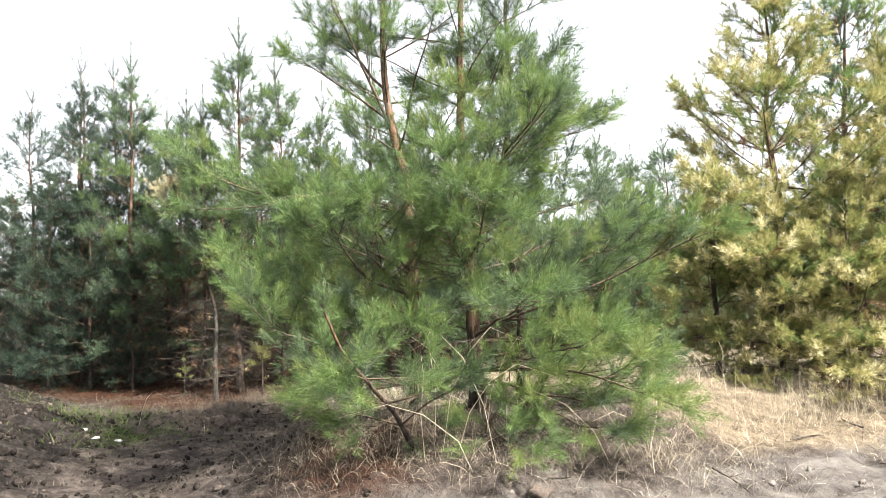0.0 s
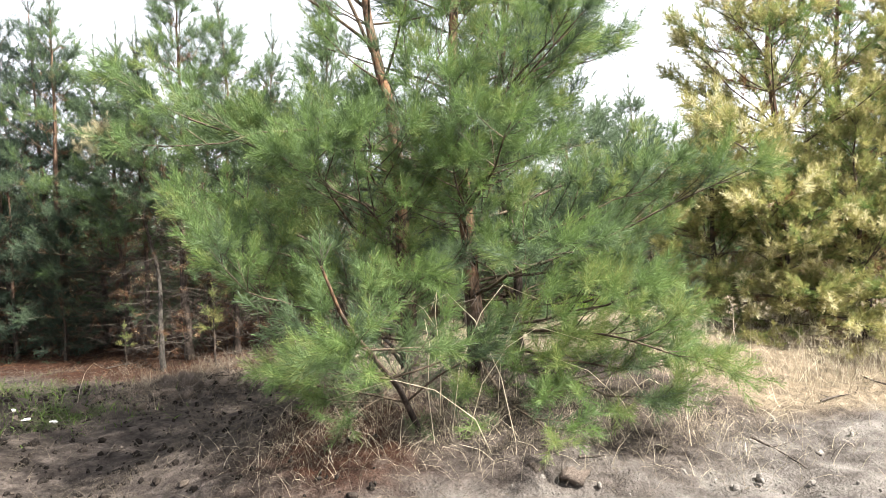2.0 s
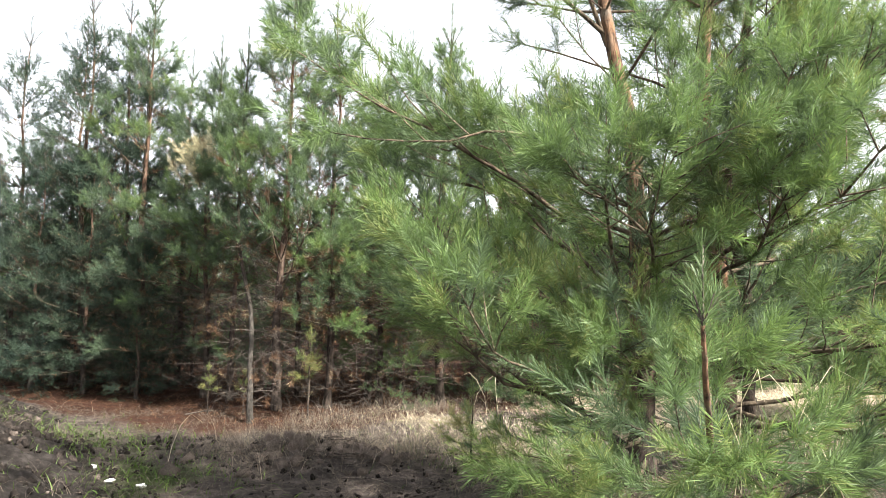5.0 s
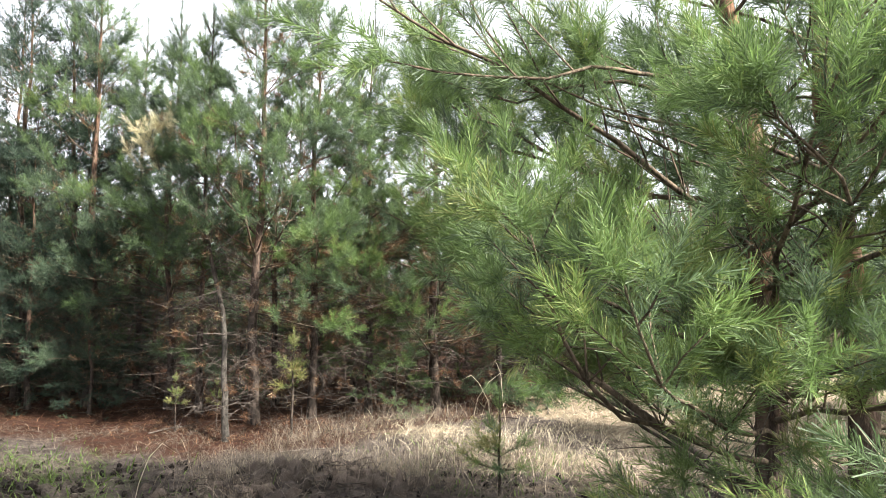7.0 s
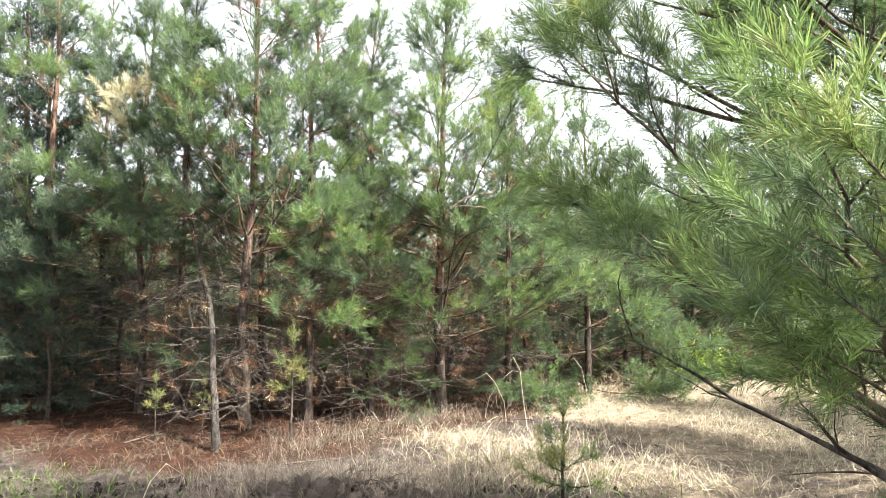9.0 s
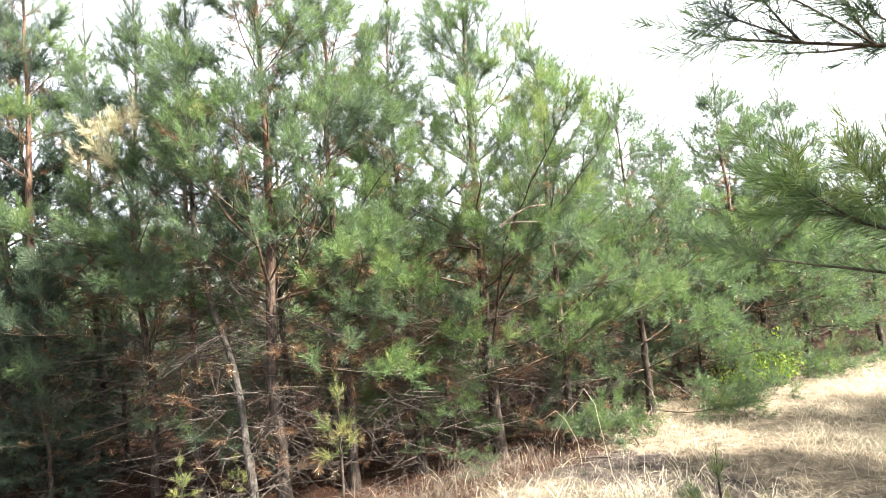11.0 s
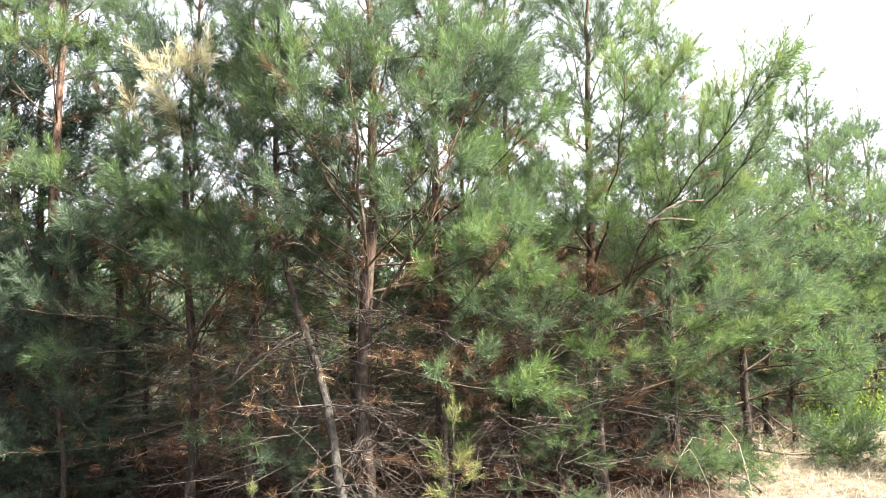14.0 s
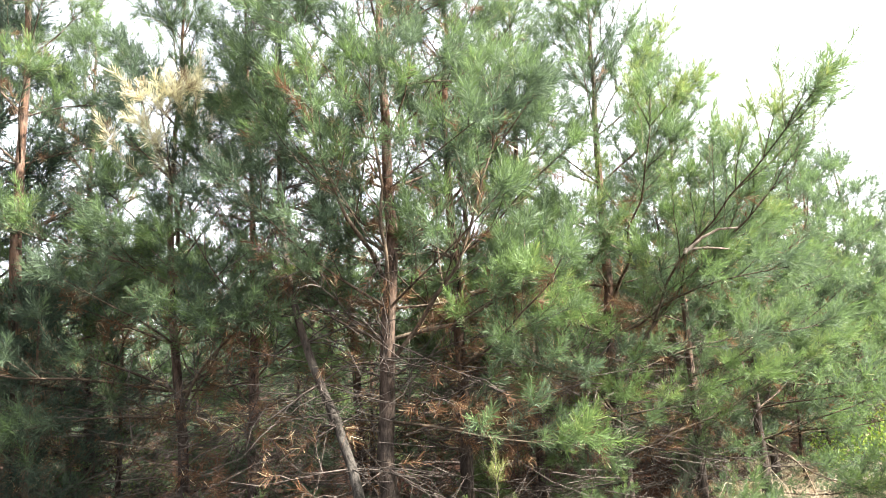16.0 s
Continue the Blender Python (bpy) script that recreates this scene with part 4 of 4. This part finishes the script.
for k, (x, y, l, t) in enumerate(((1.72, 4.75, 0.42, -62), (2.5, 5.3, 0.35, 40), (2.9, 4.9, 0.5, -25), (3.2, 5.6, 0.3, 110), (-2.6, 9.0, 0.5, 15), (-3.9, 9.6, 0.6, 60), (-2.0, 9.7, 0.45, 160), (0.6, 4.4, 0.3, 10), (-0.9, 6.9, 0.5, 200), (-1.6, 6.1, 0.4, 30), (-2.3, 5.6, 0.35, 100), (-1.9, 7.0, 0.5, 330), (-2.9, 7.5, 0.4, 70), (-1.3, 5.2, 0.3, 250), (-0.9, 10.2, 0.7, 20), (-0.3, 10.4, 0.6, 150), (0.1, 10.7, 0.8, 70))):
    fallen_twig(x, y, l, t, 300 + k)


# ---- soil clods ----
def soil_material(name, pale, spread=False):
    mat, nt, bsdf, out = material(name)
    n = noise_fac(nt, 25.0, 5.0, 0.7)
    col = ramp(nt, n, [(0.3, (0.012 * pale, 0.010 * pale, 0.008 * pale)), (0.55, (0.038 * pale, 0.031 * pale, 0.027 * pale)), (0.75, (0.095 * pale, 0.082 * pale, 0.072 * pale))])
    geo, info = nt.nodes.new("ShaderNodeNewGeometry"), nt.nodes.new("ShaderNodeObjectInfo")
    dry = ramp(nt, geo.outputs["Random Per Island"], [(0.0, (0.6, 0.6, 0.6)), (0.8, (1.0, 1.0, 1.0)), (0.96, (1.7, 1.67, 1.65)), (1.0, (5.0, 4.9, 4.8))]) if spread else ramp(nt, info.outputs["Random"], [(0.0, (0.6, 0.6, 0.6)), (1.0, (1.7, 1.65, 1.6))])
    nt.links.new(mix(nt, 1.0, col, dry, "MULTIPLY"), bsdf.inputs["Base Color"])
    bsdf.inputs["Roughness"].default_value = 0.95
    bsdf.inputs["Specular IOR Level"].default_value = 0.08
    bump(nt, n, 0.9, 0.02, bsdf)
    return mat


SOIL, DRY_SOIL = soil_material("clod_soil", 0.6, True), soil_material("dry_clod_soil", 3.0)


def clod_mesh(seed, mat):
    bm = bmesh.new()
    bmesh.ops.create_icosphere(bm, subdivisions=2, radius=1.0)
    for v in bm.verts:
        v.co *= 1 + 0.6 * noise.noise(v.co * 1.3 + Vector((seed * 7.1, 0, 0))) + 0.45 * noise.noise(v.co * 3.1 + Vector((0, seed * 3.7, 0)))
        v.co.z *= 0.65
    me = bpy.data.meshes.new("clod")
    bm.to_mesh(me)
    bm.free()
    me.polygons.foreach_set("use_smooth", np.ones(len(me.polygons), dtype=bool))
    me.materials.append(mat)
    return me


clods = [clod_mesh(k, DRY_SOIL) for k in range(5)]
rng = np.random.default_rng(9)
heap = tagged(new("soil_heap"), "low heap of dark dug-up soil clods with dead roots", "soil heap")
heap.matrix_basis = pose(-2.2, 7.7, gz(-2.2, 7.7))
for k in range(260):
    dx, dy = rng.normal(0, 0.36), 0.05 + rng.normal(0, 0.2)
    r = 0.016 + 0.055 * rng.random() ** 1.8
    c = part("clod", clods[k % 5], heap)
    c.matrix_basis = Matrix.Translation((dx, dy, gz(dx - 2.2, dy + 7.7) - gz(-2.2, 7.7))) @ Euler(rng.uniform(0, 6, 3)).to_matrix().to_4x4() @ Matrix.Scale(r, 4)
vs, fs, off = [], [], 0
src = clods[0]
sv = np.array([v.co for v in src.vertices])
sf = np.array([p.vertices for p in src.polygons])
for k in range(5200):
    x, y = rng.uniform(-6.6, -2.5), rng.uniform(3.6, 9.4)
    if rng.random() > math.exp(-(float(bank_dist(x, y)) / 0.7) ** 2):
        continue
    r = 0.009 + 0.034 * rng.random() ** 2.5
    vs.append(sv @ np.array(Euler(rng.uniform(0, 6, 3)).to_matrix()) * r + np.array([x, y, gz(x, y) + r * 0.2]))
    fs.append(sf + off)
    off += len(sv)
for k in range(1500):
    x, y = rng.uniform(-4.4, -0.4), rng.uniform(3.2, 8.6)
    r = 0.006 + 0.02 * rng.random() ** 3
    vs.append(sv @ np.array(Euler(rng.uniform(0, 6, 3)).to_matrix()) * r + np.array([x, y, gz(x, y) + r * 0.4]))
    fs.append(sf + off)
    off += len(sv)
tagged(new("soil_clods", mesh_of("soil_clods", np.concatenate(vs), [np.concatenate(fs)], SOIL)), "dark crumbled soil clods along the track", "soil clods", kind="stuff")

roots = []
for k in range(6):
    g = np.random.default_rng(400 + k)
    pts = curve(g, (0, 0, 0), (g.normal(), g.normal(), 0.5), g.uniform(0.14, 0.4), 0.05, -0.12, 0.28)
    lines = [(pts, np.linspace(0.006, 0.002, len(pts)), 4)]
    for q in range(1, len(pts) - 1):
        tw = curve(g, pts[q], unit(g.normal(size=3)), g.uniform(0.06, 0.16), 0.04, -0.05, 0.3)
        lines.append((tw, np.linspace(0.003, 0.001, len(tw)), 3))
    v, f = tubes(lines)
    roots.append(mesh_of("root", v, f, DEAD, smooth=True))
for k in range(90):
    dx, dy = rng.normal(0, 0.42), 0.02 + rng.normal(0, 0.22)
    c = part("root", roots[k % 6], heap, "dry grey root fibres")
    c.matrix_basis = Matrix.Translation((dx, dy, gz(dx - 2.2, dy + 7.7) - gz(-2.2, 7.7) + 0.015)) @ Euler((0, 0, rng.uniform(0, 6.28))).to_matrix().to_4x4()


def sand_material():
    mat, nt, bsdf, out = material("sandy_lumps")
    n = noise_fac(nt, 14.0, 6.0, 0.7)
    nt.links.new(ramp(nt, n, [(0.3, (0.09, 0.08, 0.072)), (0.5, (0.16, 0.145, 0.132)), (0.7, (0.26, 0.24, 0.22))]), bsdf.inputs["Base Color"])
    bsdf.inputs["Roughness"].default_value = 0.95
    bsdf.inputs["Specular IOR Level"].default_value = 0.08
    bump(nt, n, 0.9, 0.02, bsdf)
    return mat


SANDY = sand_material()
vs, fs, off = [], [], 0
for k in range(700):
    x, y = rng.uniform(0.0, 5.6), rng.uniform(3.4, 6.2)
    if rng.random() > math.exp(-(float(seg_dist(x, y, 0.4, 3.2, 6.0, 5.0)) / 1.0) ** 4):
        continue
    r = 0.006 + 0.016 * rng.random() ** 2.5
    vs.append(sv @ np.array(Euler(rng.uniform(0, 6, 3)).to_matrix()) * r + np.array([x, y, gz(x, y) + r * 0.3]))
    fs.append(sf + off)
    off += len(sv)
tagged(new("sand_crumbs", mesh_of("sand_crumbs", np.concatenate(vs), [np.concatenate(fs)], SANDY)), "loose grey crumbs of sandy soil on the bank", "soil crumbs", kind="stuff")
for k, (x, y, r) in enumerate(((0.52, 4.2, 0.07), (0.34, 4.25, 0.045))):
    ob = tagged(new("soil_lump", clod_mesh(40 + k, DRY_SOIL)), "large dry grey lump of sandy soil", "soil lump", "lumps on the sandy bank")
    ob.matrix_basis = Matrix.Translation((x, y, gz(x, y) + r * 0.25)) @ Euler((0, 0, k * 1.7)).to_matrix().to_4x4() @ Matrix.Diagonal((r, r * 0.8, r, 1))

# ---- young seedlings ----
SMALL = dict(per_metre=420, length=0.05, width=0.0028, split=True, dense=0.5, shoot=0.1)
seedling = pine(51, "knee-high pine seedling in the dry grass", height=0.66, trunk=0.007, radius=0.3, first=0.2, live=-0.5, gap=0.10, branches=(3, 4), tone=0.50, **SMALL)
place(seedling, -0.95, 7.54, 0, 0.85)
dying = pine(52, "thin shaded pine sapling with dull yellowed needles", height=0.9, trunk=0.008, radius=0.2, first=0.5, live=-0.9, gap=0.13, branches=(2, 3), tone=0.57, vary=0.05, brown=0.5, **SMALL)
place(dying, -2.6, 9.7, 0, 0.95)
again(dying, -3.7, 9.75, 140, 0.55)
again(dying, -3.35, 9.9, 70, 0.5)

# ---- leafy shrubs at the foot of the edge ----
LEAF = leafy("shrub_leaves", [(0.0, (0.075, 0.125, 0.022)), (0.7, (0.13, 0.20, 0.035)), (1.0, (0.24, 0.27, 0.05))], glow=0.4, rough=0.5)


def shrub(seed, tall, wide):
    """Thin arching stems with many small leaves."""
    g = np.random.default_rng(seed)
    ob = tagged(new("shrub"), "small fresh green leafy shrub at the forest edge", "shrub", "leafy shrubs")
    lines, leaves, tones = [], [], []
    for k in range(9):
        a = g.uniform(0, 6.283)
        pts = curve(g, (0, 0, -0.03), unit(np.array([math.cos(a) * wide, math.sin(a) * wide, 1.0])), tall * g.uniform(0.6, 1.1), 0.08, -0.02, 0.12)
        lines.append((pts, np.linspace(0.004, 0.0012, len(pts)), 4))
        for p in pts[2:]:
            for _ in range(9):
                c = p + g.normal(0, 0.045, 3)
                d, e = unit(g.normal(size=3)), unit(g.normal(size=3))
                e = unit(e - d * np.dot(d, e))
                l = g.uniform(0.014, 0.028)
                leaves += [c - d * l, c + e * l * 0.5, c + d * l, c - e * l * 0.5]
                tones += [g.random()] * 4
    v, f = tubes(lines)
    part("stem", mesh_of("stem", v, f, DEAD, smooth=True), ob)
    part("leaves", mesh_of("leaves", np.array(leaves), [np.arange(len(leaves)).reshape(-1, 4)], LEAF, np.array(tones)), ob, "small bright green leaves")
    return ob


bush = shrub(61, 0.75, 0.6)
place(bush, 2.3, 12.35)
for x, y, turn, size in ((2.75, 12.5, 120, 1.1), (1.95, 12.3, 220, 0.6), (3.2, 12.75, 40, 0.8)):
    again(bush, x, y, turn, size)

# ---- litter by the track ----
mat, nt, bsdf, out = material("white_paper")
nt.links.new(ramp(nt, noise_fac(nt, 40.0), [(0.3, (0.55, 0.54, 0.5)), (0.7, (0.8, 0.8, 0.78))]), bsdf.inputs["Base Color"])
WHITE = mat
for k, (x, y) in enumerate(((-3.24, 6.87), (-3.42, 6.8), (-3.6, 6.95))):
    ob = tagged(new("paper_scrap", clod_mesh(20 + k, WHITE)), "crumpled white scrap lying on dark soil", "litter scrap", "white scraps")
    ob.matrix_basis = Matrix.Translation((x, y, gz(x, y) + 0.012)) @ Euler((0, 0, k)).to_matrix().to_4x4() @ Matrix.Diagonal((0.035, 0.022, 0.02, 1))
